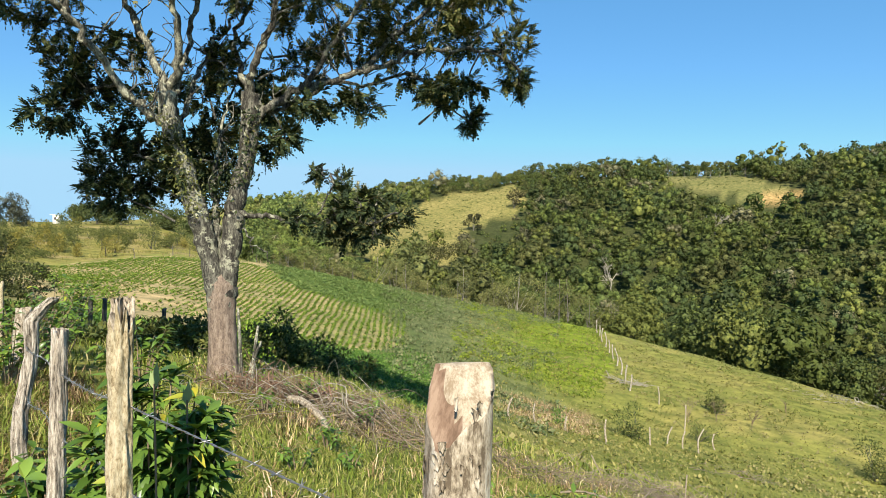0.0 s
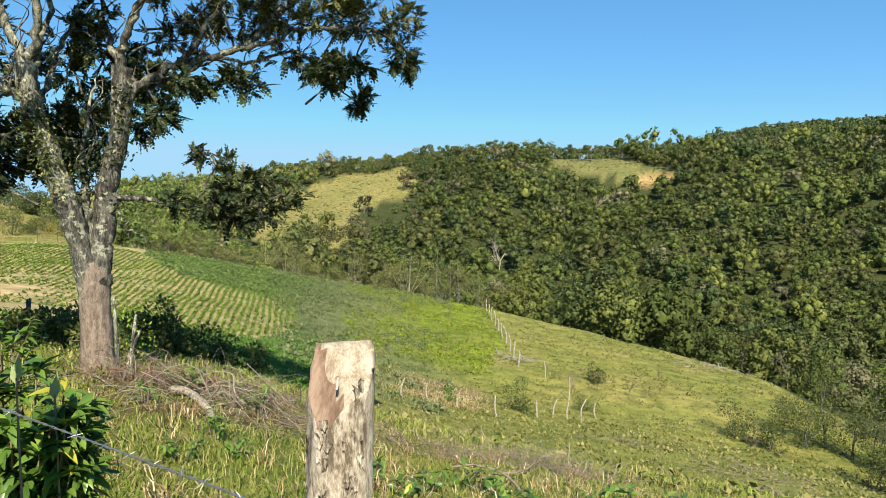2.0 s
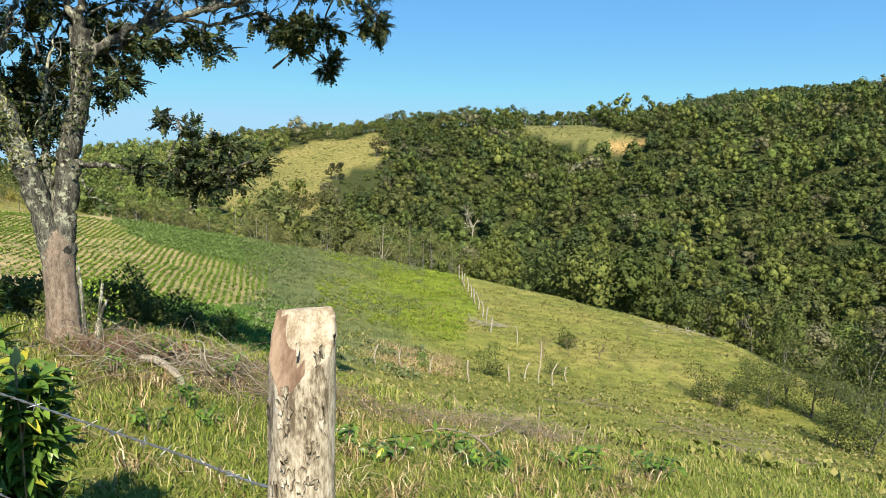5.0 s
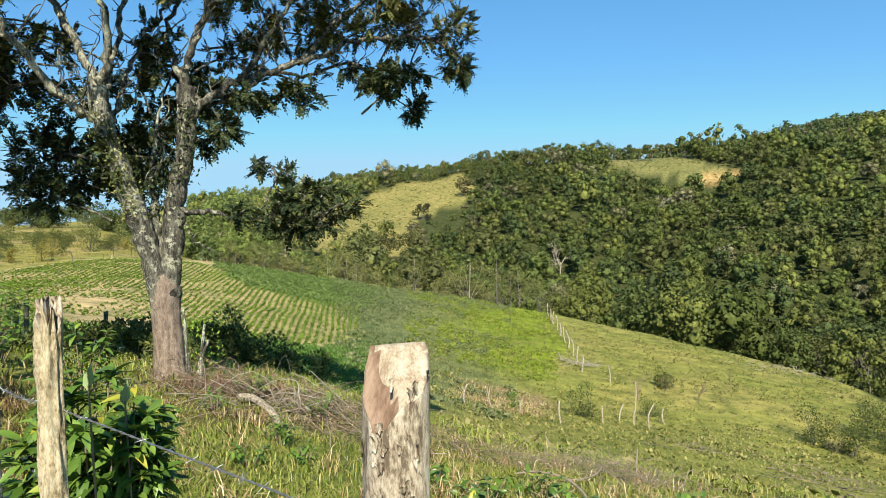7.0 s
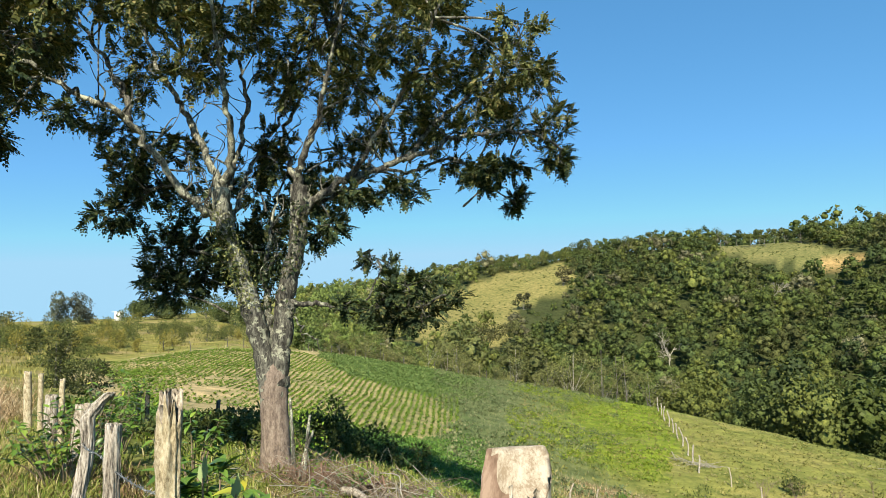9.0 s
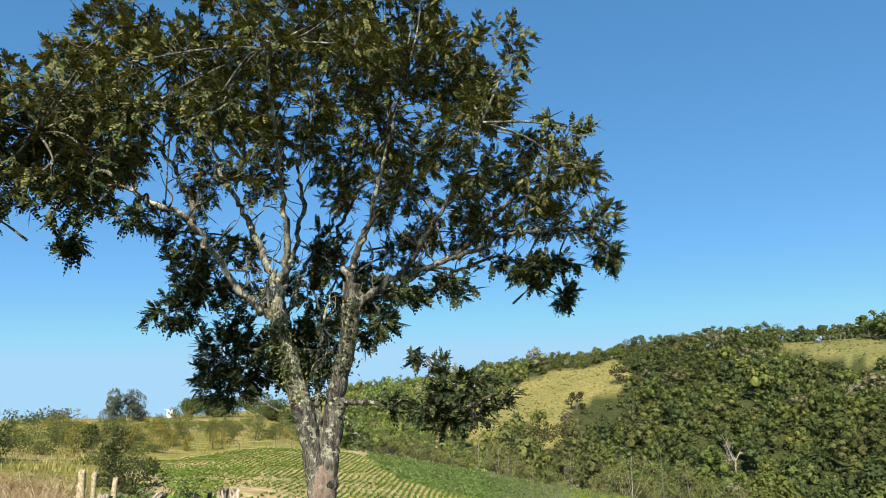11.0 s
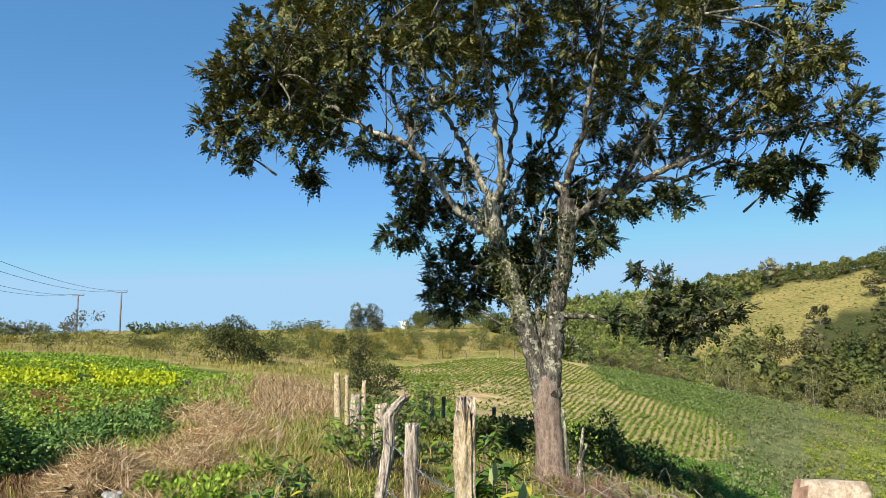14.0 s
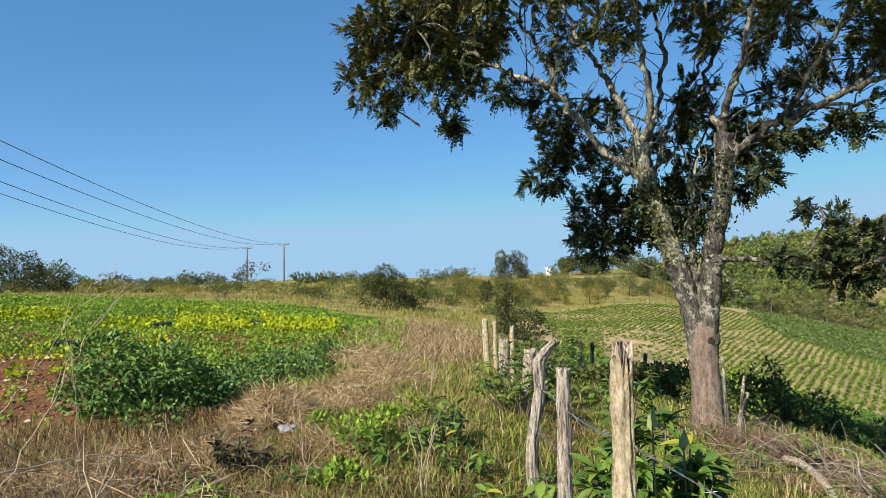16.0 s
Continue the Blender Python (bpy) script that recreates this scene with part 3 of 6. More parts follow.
bough(0.045, 0.02, [(-0.63, 0, 2.88), (-0.99, 0.2, 3.17), (-1.36, 0.4, 3.47), (-1.73, 0.6, 3.42), (-2.08, 0.8, 3.23)],
      [(-2.1, 0.6, 3.78, 0.52, 0.44), (-2.32, 0.89, 3.15, 0.49, 0.38), (-1.53, 0.63, 4.1, 0.44, 0.31), (-1.82, 0.86, 3.55, 0.45, 0.36)])
bough(0.045, 0.015, [(-0.46, 0.1, 2.22), (-0.76, 0.57, 2.43), (-1.15, 1.03, 2.61), (-1.68, 1.5, 2.51)],
      [(-1.56, 1.3, 2.68, 0.47, 0.47), (-1.61, 0.79, 2.19, 0.36, 0.4), (-1.12, 1.13, 2.8, 0.5, 0.37), (-0.56, 1.02, 2.37, 0.41, 0.41), (-1.23, 0.92, 2.11, 0.36, 0.22)])
bough(0.075, 0.02, [(0.38, 0.1, 3.48), (0.42, -0.1, 3.86), (0.62, -0.3, 4.32), (0.72, -0.5, 4.77), (0.87, -0.7, 5.46), (1.08, -0.9, 6.32)],
      [(1.04, -0.99, 6.61, 0.81, 0.56), (0.91, 0.71, 6.25, 0.79, 0.62)])
bough(0.06, 0.02, [(0.38, 0.1, 3.39), (0.22, 0.4, 3.98), (0.2, 0.7, 4.52), (0.53, 1, 5.28), (0.77, 1.3, 6.83)],
      [(0.73, 1.93, 7.81, 0.79, 0.59), (0.49, 0.91, 3.44, 0.36, 0.4), (-0.17, 2.22, 2.85, 0.5, 0.55), (0.87, 0.14, 2.88, 0.29, 0.25)])
bough(0.085, 0.022, [(0.4, 0.1, 3.01), (0.62, 0.02, 3.27), (0.95, -0.06, 3.48), (1.37, -0.13, 3.66), (1.77, -0.21, 3.78), (2.26, -0.29, 3.97), (2.66, -0.37, 4.15), (3.22, -0.44, 4.21), (3.76, -0.52, 4.22), (4.19, -0.6, 3.95)],
      [(2.81, -0.17, 4.33, 0.49, 0.28), (3.65, 0.04, 4.47, 0.66, 0.37), (4.18, -0.43, 4.41, 0.43, 0.35), (4.49, 0.11, 3.91, 0.32, 0.21), (3.6, 0.1, 3.8, 0.42, 0.22), (4.25, -0.3, 3.95, 0.36, 0.26), (3.1, 0.3, 3.7, 0.36, 0.18), (2.02, 0.01, 4.66, 0.66, 0.37), (1.1, 0.11, 5.06, 0.67, 0.46)])
bough(0.045, 0.015, [(0.62, 0.1, 3.2), (1.06, 0.17, 3.41), (1.5, 0.23, 3.71), (2.12, 0.3, 3.76), (2.76, 0.37, 3.99), (3.29, 0.43, 3.68), (3.85, 0.5, 3.29)],
      [(1.74, -0.74, 3.3, 0.38, 0.24), (1.22, -0.5, 3.27, 0.39, 0.23), (3.01, -0.48, 3.66, 0.35, 0.22), (3.96, 0.65, 3.36, 0.28, 0.28), (2.91, 1.3, 4.06, 0.37, 0.19)])
bough(0.05, 0.02, [(1.86, -0.2, 3.8), (2.46, 0.07, 4.5), (3.08, 0.33, 5.03), (3.75, 0.6, 5.69)],
      [(3.08, 0.86, 5.7, 0.67, 0.54), (3.43, -0.24, 5.05, 0.64, 0.44), (4.31, 0.43, 5.42, 0.43, 0.39)])
bough(0.05, 0.02, [(1.03, -0.1, 3.5), (1.49, -0.57, 4.15), (1.83, -1.03, 4.74), (2.07, -1.5, 5.43)],
      [(2.08, 0.25, 7.01, 0.67, 0.55), (1.55, -1.44, 5.3, 0.6, 0.49), (2.36, -0.7, 6.05, 0.46, 0.46), (2.03, -1.19, 4.76, 0.43, 0.29)])
bough(0.05, 0.015, [(0.18, 0, 1.78), (0.55, -0.18, 1.76), (0.84, -0.36, 1.7), (1.16, -0.54, 1.64), (1.52, -0.72, 1.68), (1.97, -0.9, 1.65)],
      [(1.72, -0.93, 1.95, 0.45, 0.26), (2.06, -0.82, 1.69, 0.3, 0.23), (1.41, -0.72, 1.7, 0.42, 0.21), (1.73, -0.33, 1.47, 0.4, 0.16), (0.92, -0.74, 1.71, 0.23, 0.15), (2.35, -0.85, 1.78, 0.3, 0.14), (2.1, -0.5, 1.98, 0.36, 0.13), (1.45, -0.95, 1.85, 0.3, 0.12), (1.95, -1.1, 1.5, 0.34, 0.12)])
bough(0.02, 0.008, [(1.18, -0.4, 1.65), (1.39, -0.43, 2.01), (1.46, -0.47, 2.18), (1.31, -0.5, 2.32)],
      [(1.28, -0.4, 2.37, 0.16, 0.14), (1.6, -0.15, 2.3, 0.16, 0.12)])
bough(0.02, 0.008, [(0.17, -0.1, 1.72), (0.29, -0.15, 1.56), (0.44, -0.2, 1.34), (0.57, -0.25, 1.21), (0.64, -0.3, 1.09)],
      [])
# smaller clumps that close the dome of the crown
def fill_dome(n):
    ends = np.concatenate([smooth_line(P, 3)[3:] for P in (
        [(-2.76, -.62, 4.69), (-3.77, -.8, 5.3)], [(-1.42, .6, 4.93), (-2.5, 1.2, 7.46)], [(-.6, -.48, 4.45), (-.87, -1.2, 6.52)],
        [(-.34, .27, 4.77), (-.01, .6, 7.52)], [(.62, -.3, 4.32), (1.08, -.9, 6.32)], [(.2, .7, 4.52), (.77, 1.3, 6.83)], [(1.49, -.57, 4.15), (2.07, -1.5, 5.43)], [(1.86, -.2, 3.8), (3.75, .6, 5.69)])])
    made = 0
    while made < n:
        u, d, z = rng.uniform(-4.5, 4.3), rng.uniform(-3, 3.2), rng.uniform(4.5, 8.3)
        s = ((u + .25) / 4.5) ** 2 + (d / 3.4) ** 2 + ((z - 4.6) / 3.75) ** 2
        if not 0.48 < s < 1.02 or (u > 1.4 and z > 10.0 - 1.15 * u) or (1.2 < u and z < 7 and rng.uniform() < .6):
            continue
        c = np.array([u, d, z])
        spread(c, rng.uniform(.32, .6), rng.uniform(.25, .45), ends[np.argmin(np.linalg.norm(ends - c, axis=1))], 0.019, 1.0)
        made += 1


fill_dome(128)
for u, d, z, ru, rz in ((-1.1, -.3, 5.0, .5, .42), (-4.85, -.6, 4.75, .35, .35), (2.4, .2, 6.95, .5, .45), (3.2, .2, 3.5, .3, .24), (-4.2, -.7, 4.15, .32, .28), (.3, .3, 5.0, .42, .34), (.95, .5, 4.7, .4, .3), (.0, .8, 4.3, .4, .32), (1.2, .6, 5.3, .4, .34), (-.2, -.3, 5.6, .4, .34), (3.3, .3, 5.95, .36, .32), (2.85, .2, 6.5, .4, .34)):
    spread((u, d, z), ru, rz, np.array([u * .9, d, z - .3]), .02, 1.5)
# shaded foliage on the far side of the stems
for u, d, z in ((-.9, 1.7, 3.6), (-.2, 2.0, 4.1), (.6, 1.9, 3.9), (1.2, 1.5, 4.2), (.3, 2.4, 3.3), (-.6, 2.2, 2.9), (1.7, 1.9, 4.6), (-1.4, 2.0, 4.3), (2.5, 1.7, 4.7), (-2.4, 1.6, 4.6), (0, .9, 2.9), (-.1, .8, 2.3), (.62, .8, 2.9), (.75, .9, 3.4), (-.2, .9, 3.5), (1.1, .9, 3.6), (-1.2, .7, 3.3), (-1.0, .8, 2.2), (-1.4, .8, 2.0)):
    spread((u, d, z), .5, .36, np.array([u * .45, d * .6, z - .35]), .02, 1.3)

# trunk: flared foot, one bole, then two stems that grow apart
_P = smooth_line([(0.06, 0, -0.75), (0.03, 0, -0.35), (0.015, 0, 0.1), (0, 0, 0.5), (-0.01, 0, 0.8), (-0.02, .02, 1.05)], 8)
_R = np.interp(_P[:, 2], [-0.75, -0.5, -0.2, 0.3, 0.6, 0.8, 1.05], [0.29, 0.225, 0.195, 0.19, 0.195, 0.19, 0.06])
V, F = tube(in_tree(_P) - T0, _R, 28, 0.03)
part("trunk", np_mesh("trunk", V, F, TRUNK_BARK, True), TREE, "thick pinkish-brown lower trunk")
V, F = joined(_wood)
tagged(part("twig_mass", np_mesh("twig_mass", V, F, BARK, True), TREE), kind="stuff")


def pinnate(P, D, L, pairs=4):
    """Feathery leaves: pairs of narrow leaflets along a drooping midrib."""
    n = len(P)
    up = unit(np.array([0, 0, 1.0]) + rng.normal(0, 0.35, (n, 3)))
    S = unit(np.cross(D, up))
    N = np.cross(S, D)
    out = []
    for k in range(pairs + 1):
        s = (0.12 + 0.88 * k / pairs)
        at = P + D * (L * s)[:, None] - np.array([0, 0, 1.0]) * (L * 0.12 * s * s)[:, None]
        size = L * 0.36 * (1 - 0.5 * abs(s - 0.45))
        for side in ((-1, 1) if k < pairs else (0,)):
            d = unit(D * (0.8 if side else 1) + S * side * 0.75 + rng.normal(0, 0.1, (n, 3)) - np.array([0, 0, 0.1]))
            out.append(leaves(at, d, N, size, size * 0.7))
    return joined(out)


_p, _d, _l = in_tree(np.concatenate(_spray_at)) - T0, np.concatenate(_spray_dir), np.concatenate(_spray_len)
_d = _d[:, :1] * T_R + _d[:, 1:2] * T_F + _d[:, 2:3] * np.array([0, 0, 1.0])
_base = _p
# crown light put into leaf colour: darker below, lighter olive-brown above
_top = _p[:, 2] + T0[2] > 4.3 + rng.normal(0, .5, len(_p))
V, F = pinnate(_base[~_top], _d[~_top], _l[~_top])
part("lower_foliage", np_mesh("lower_foliage", V, F, TREE_LEAF), TREE, "green feathery foliage with the crown's shade in its colour")
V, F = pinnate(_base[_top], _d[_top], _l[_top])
part("crown", np_mesh("crown", V, F, TOP_LEAF), TREE, "olive feathery foliage browning on top, its colour lightened as sunlit")

# leafy growth that climbs both stems, yellowish on the paler one
def climber(line, n, wide, leaf, mat, label):
    q = smooth_line(line, 30)
    q = q[rng.integers(0, len(q), n)] + rng.normal(0, 1, (n, 3)) * np.array([wide, wide, .06])
    L = rng.uniform(.6, 1.3, n) * leaf
    V, F = leaves(in_tree(q) - T0, unit(rng.normal(size=(n, 3)) - np.array([0, 0, .5])), sphere_dirs(n), L, L * .5)
    tagged(part("climbing_growth", np_mesh("climbing_growth", V, F, mat), TREE), label, kind="stuff")


YELLOW_GROWTH = leaf_material("climbing_growth", [(0, (.1, .12, .03)), (.6, (.2, .22, .06)), (1, (.36, .34, .16))], .6, .25)
climber([(-.34, -.14, 1.73), (-.46, -.14, 2.14), (-.62, -.12, 2.63)], 700, .085, .045, YELLOW_GROWTH, "yellowish leafy growth clinging to the stem")
climber([(-.4, -.1, 2.1), (-.6, -.1, 2.6), (-.7, -.08, 3.1)], 500, .09, .045, YELLOW_GROWTH, "")
climber([(-.05, .1, 1.7), (-.08, .1, 2.1), (.0, .1, 2.5)], 500, .15, .06, TREE_LEAF, "dark leafy growth between the stems")
climber([(.24, -.1, 2.2), (.36, -.08, 2.7), (.38, -.04, 3.2)], 450, .1, .06, TREE_LEAF, "dark leafy growth on the stem")

# ---- woods on the far hillside ----
def crown_form(puffs, cards, card, tall, inner=.62):
    """A tree crown about 1 across: boughs of foliage heaped into an uneven dome, small leaf clumps all over them. Quads, and how many make the boughs."""
    k = np.arange(puffs)
    a, h = k * 2.4 + rng.uniform(0, 6.28) + rng.normal(0, .35, puffs), (k + .5) / puffs
    out = np.sqrt(1 - (h * .96) ** 2) * .33 * rng.uniform(.6, 1.12, puffs)
    C = np.column_stack([np.cos(a) * out, np.sin(a) * out, (h - .4) * .6 * tall + rng.normal(0, .05, puffs)])
    R = rng.uniform(.14, .25, puffs) * (1.15 - .3 * h)
    u, v = np.meshgrid(np.linspace(0, 2 * np.pi, 5, endpoint=False), np.linspace(.15, 2.5, 3), indexing="ij")
    d = np.stack([np.cos(u) * np.sin(v), np.sin(u) * np.sin(v), np.cos(v)], -1).reshape(-1, 3)
    i, j = np.meshgrid(np.arange(5), np.arange(2), indexing="ij")
    n = (i + 1) % 5
    F = np.stack([i * 3 + j, i * 3 + j + 1, n * 3 + j + 1, n * 3 + j], -1).reshape(-1, 4)
    boughs = joined([(c + d * (r * inner * rng.uniform(.75, 1.2, len(d)))[:, None] * np.array([1, 1, .8]), F) for c, r in zip(C, R)])
    q = np.repeat(k, cards)
    e = unit(rng.normal(size=(len(q), 3)) + np.array([0, 0, .3]))
    P = C[q] + e * (R[q] * rng.uniform(inner, 1.15, len(q)))[:, None] * np.array([1, 1, .85])
    N = unit(e + .4 * unit(P) + rng.normal(0, .4, e.shape))
    t = unit(np.cross(N, sphere_dirs(len(q))))
    L = rng.uniform(.55, 1.3, len(q)) * card
    V, F = joined([boughs, leaves(P - t * L[:, None] * .5, t, N, L, L * .85, .1)])
    return V, F, len(boughs[1])


FORMS = [crown_form(rng.integers(13, 17), 84, .047, rng.uniform(.9, 1.35), .45) for _ in range(12)]
FAR_FORMS = [crown_form(rng.integers(9, 12), 44, .066, rng.uniform(.85, 1.3)) for _ in range(14)]
HIGH_FORMS = [crown_form(rng.integers(7, 9), 29, .085, rng.uniform(.8, 1.2)) for _ in range(12)]
RIDGE_FORMS = [crown_form(5, 13, .15, rng.uniform(.8, 1.1)) for _ in range(10)]


def wood(P, size, tall, tints, small=False):
    """Many crowns joined, one for each place P."""
    vs, fs, ts, ms, o = [], [], [], [], 0
    for p, s, h, c in zip(P, size, tall, tints):
        far = math.hypot(p[0], p[1])
        pool = RIDGE_FORMS if small else FORMS if far < 125 else FAR_FORMS if far < 215 else HIGH_FORMS if far < 335 else RIDGE_FORMS
        V, F, nb = pool[rng.integers(len(pool))]
        a = rng.uniform(0, 6.28)
        ca, sa = math.cos(a), math.sin(a)
        Q = np.column_stack([V[:, 0] * ca - V[:, 1] * sa, V[:, 0] * sa + V[:, 1] * ca, V[:, 2]]) * np.array([s, s, s * rng.uniform(0.8, 1.1)])
        vs.append(Q + p + np.array([0, 0, h]))
        fs.append(F + o)
        ts.append(np.tile(c, (len(V), 1)))
        ms.append((np.arange(len(F)) >= nb).astype(int))
        o += len(V)
    return np.concatenate(vs), np.concatenate(fs), np.concatenate(ts), np.concatenate(ms)


def tints_for(n, dry=0.05):
    base = np.array([[.108, .138, .046], [.124, .158, .046], [.158, .178, .052], [.132, .142, .056], [.08, .11, .043], [.115, .148, .046]])
    c = base[rng.integers(0, len(base), n)] * rng.uniform(0.85, 1.15, (n, 1))
    dry_ones = rng.uniform(size=n) < dry
    c[dry_ones] = np.array([.21, .2, .13]) * rng.uniform(0.7, 1.2, (dry_ones.sum(), 1))
    return c


def build_woods():
    P, az, r = scatter(26000, -16, 47, 84, 345, 1.9)
    el = (P[:, 2] - EYE) / r
    open_land = sum(inside(az, el + k, MEADOW) for k in (0, .016, .032, .048)) + sum(inside(az, el + k, HIGH_MEADOW) for k in (0, .012, .024)) + sum(inside(az, el + k, EARTH_SCAR) for k in (.012, .024)) > 0
    open_land |= (np.abs(az - 14.1) < 1.3) & (r > 160) & (r < 196)      # round the pale leafless tree
    stray = rng.uniform(size=len(r)) < np.where(el < -.03, .05, 0)
    keep = (~open_land | stray) & (r > brow(az) * 1.22)
    top = (P[:, 2] + 9 - EYE) / r
    lip = (ground_z(*polar(az, brow(az))) - EYE) / brow(az)
    keep &= top > lip      # none in the valley bottom
    P, az, r, el = P[keep], az[keep], r[keep], el[keep]
    # keep crowns apart, so that each stands as a dome of its own
    size = rng.uniform(5.5, 10.5, len(P)) * np.where(rng.uniform(size=len(P)) < .14, 1.35, 1) * np.where(az < 14, .85, 1) * np.where((el > .05) & (az < 9), .6, 1) * np.where(az < -3, .72, 1)
    grid, ok = {}, []
    for i, p in enumerate(P):
        a, b = int(p[0] // 9), int(p[1] // 9)
        near = [q for u in (-1, 0, 1) for v in (-1, 0, 1) for q in grid.get((a + u, b + v), ())]
        if all((P[q][0] - p[0]) ** 2 + (P[q][1] - p[1]) ** 2 > (.335 * (size[q] + size[i])) ** 2 for q in near):
            grid.setdefault((a, b), []).append(i)
            ok.append(i)
    P, size, r, az = P[ok], size[ok], r[ok], az[ok]
    tall = size * rng.uniform(0.3, 0.75, len(P))
    tints = tints_for(len(P)) * ((1 + .22 * vnoise(P[:, 0], P[:, 1], 28, 2, 61)) * (1 + .4 * ramp(-az, 0, 5)))[:, None]      # lighter and darker kinds, lit patches and gully shade in noise; paler left
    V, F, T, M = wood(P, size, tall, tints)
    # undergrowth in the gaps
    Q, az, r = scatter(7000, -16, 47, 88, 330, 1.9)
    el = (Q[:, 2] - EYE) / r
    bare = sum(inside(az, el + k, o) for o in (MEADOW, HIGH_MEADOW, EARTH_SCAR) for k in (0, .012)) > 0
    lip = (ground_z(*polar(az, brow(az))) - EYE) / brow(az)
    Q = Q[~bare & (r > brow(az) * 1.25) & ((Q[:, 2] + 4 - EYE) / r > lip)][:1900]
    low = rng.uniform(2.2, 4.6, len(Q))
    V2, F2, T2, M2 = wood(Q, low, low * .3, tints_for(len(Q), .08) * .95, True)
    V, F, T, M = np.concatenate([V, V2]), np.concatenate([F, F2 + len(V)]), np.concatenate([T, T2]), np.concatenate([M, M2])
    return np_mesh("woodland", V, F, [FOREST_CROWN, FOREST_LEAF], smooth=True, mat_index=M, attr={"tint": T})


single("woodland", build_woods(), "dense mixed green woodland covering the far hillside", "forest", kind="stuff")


def build_far_ridge():
    P, az, r = scatter(800, 14, 50, 345, 660, 2.0)
    size = rng.uniform(6.5, 10, len(P))
    # the blue of distance haze is multiplied into these tints
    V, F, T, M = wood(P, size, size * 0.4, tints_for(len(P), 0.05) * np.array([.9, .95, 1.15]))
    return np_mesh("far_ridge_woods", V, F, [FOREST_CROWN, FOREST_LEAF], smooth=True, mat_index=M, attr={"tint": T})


single("far_ridge_woods", build_far_ridge(), "green woods on the distant higher ridge with haze blue in their tint", "forest", kind="stuff")

# ---- fence posts by the camera ----
CUT_WOOD = bark_material("fresh_cut_wood", (.22, .165, .11), (.32, .265, .195), (.4, .345, .27), 60.0, (1, 1, 0.1), 0.3, 0.003)
RED_WOOD = bark_material("stripped_red_brown_wood", (.12, .075, .05), (.2, .13, .09), (.3, .21, .15), 12.0, (1, 1, 0.1), 0.5, 0.004)


def post_mesh(P, rad, sides, rings, lumps=0.08, jag=0.05, seed=0, cuts=(), groove=0.0):
    """A post along P: uneven surface, ragged or axe-cut top. Returns vertices, quads and a material number for each quad."""
    L = smooth_line(P, max(2, rings // (len(P) - 1)))
    R = np.interp(np.linspace(0, 1, len(L)), np.linspace(0, 1, len(rad)), rad)
    a = np.arange(sides) * 2 * np.pi / sides
    z = np.cumsum(np.r_[0, np.linalg.norm(np.diff(L, axis=0), axis=1)])
    A, Z = np.meshgrid(a, z)
    k = R.mean()
    n = vnoise(np.cos(A) * 2 + 5, np.sin(A) * 2 + Z / k * .35, 1.0, 3, seed) + .6 * vnoise(np.cos(A) * 4, np.sin(A) * 4 + Z / k * .15, .8, 2, seed + 3)
    rr = R[:, None] * (1 + lumps * n - .5 * lumps * ramp(vnoise(A * 3, Z / k * .08, 1.0, 2, seed + 9), .35, .6))
    for q in range(5 if groove else 0):      # drying cracks that wander along the grain
        c = 1.3 * q + .9 * np.sin(seed + q * 2.1) + .25 * np.sin(Z / k * .12 + q)
        rr = rr - R[:, None] * groove * np.exp(-((((A - c + np.pi) % (2 * np.pi)) - np.pi) / .13) ** 2) * (.4 + .6 * np.sin(Z / k * .1 + q * 1.7) ** 2)
    V = np.stack([L[:, None, 0] + rr * np.cos(A), L[:, None, 1] + rr * np.sin(A), L[:, None, 2] + 0 * A], -1)
    caps = []
    for s in (.8, .55, .3, .002):
        ring = L[-1] + (V[-1] - L[-1]) * s
        caps.append(ring)
    V = np.concatenate([V, np.array(caps)])
    n_r = len(V)
    H = L[-1, 2]
    mat = np.zeros((n_r - 1, sides), int)
    if jag:
        drop = jag * np.clip(vnoise(np.cos(a) * 3, np.sin(a) * 3, .7, 3, seed + 7) + .2, 0, 1.2)
        t = ramp(V[..., 2], H - 2.5 * jag, H)
        V[..., 2] -= drop[None, :] * t
        V[len(L):, :, 2] += rng.uniform(-.4, .15, (4, sides)) * jag
        mat[len(L) - 1:] = 1
    for c, (nx, ny, h, which) in enumerate(cuts):
        plane = h + nx * (V[..., 0] - L[-1, 0]) + ny * (V[..., 1] - L[-1, 1])
        over = V[..., 2] > plane - 1e-4
        V[..., 2] = np.minimum(V[..., 2], plane)
        o = over[:-1] & over[1:] & np.roll(over[:-1], -1, 1) & np.roll(over[1:], -1, 1)
        mat[o] = which
    i, j = np.meshgrid(np.arange(n_r - 1), np.arange(sides), indexing="ij")
    F = np.stack([i * sides + j, i * sides + (j + 1) % sides, (i + 1) * sides + (j + 1) % sides, (i + 1) * sides + j], -1).reshape(-1, 4)
    return V.reshape(-1, 3), F, mat.ravel()


def post(P, rad, mats, label, sides=44, rings=40, group="posts of the near fence", name="fence_post", **k):
    P = np.asarray(P, float)
    at = Vector(P[0])
    ob = thing(name, label, "fence post", at, group)
    V, F, m = post_mesh(P - P[0], rad, sides, rings, **k)
    part("pole", np_mesh("pole", V, F, mats, True, m), ob)
    return ob


STUMP = post([(.03, 1.07, -.1), (.025, 1.07, .5), (.022, 1.08, 1.0), (.032, 1.08, 1.405)], [.066, .062, .055, .052], [POST_PALE, CUT_WOOD, CUT_WOOD, RED_WOOD],
             "thick pale post with peeling bark and axe-cut top", sides=40, rings=60, lumps=.05, jag=0, seed=4, cuts=((-.08, 1.1, 1.465, 2), (1.4, 1.8, 1.492, 3), (.05, -.15, 1.49, 2)))
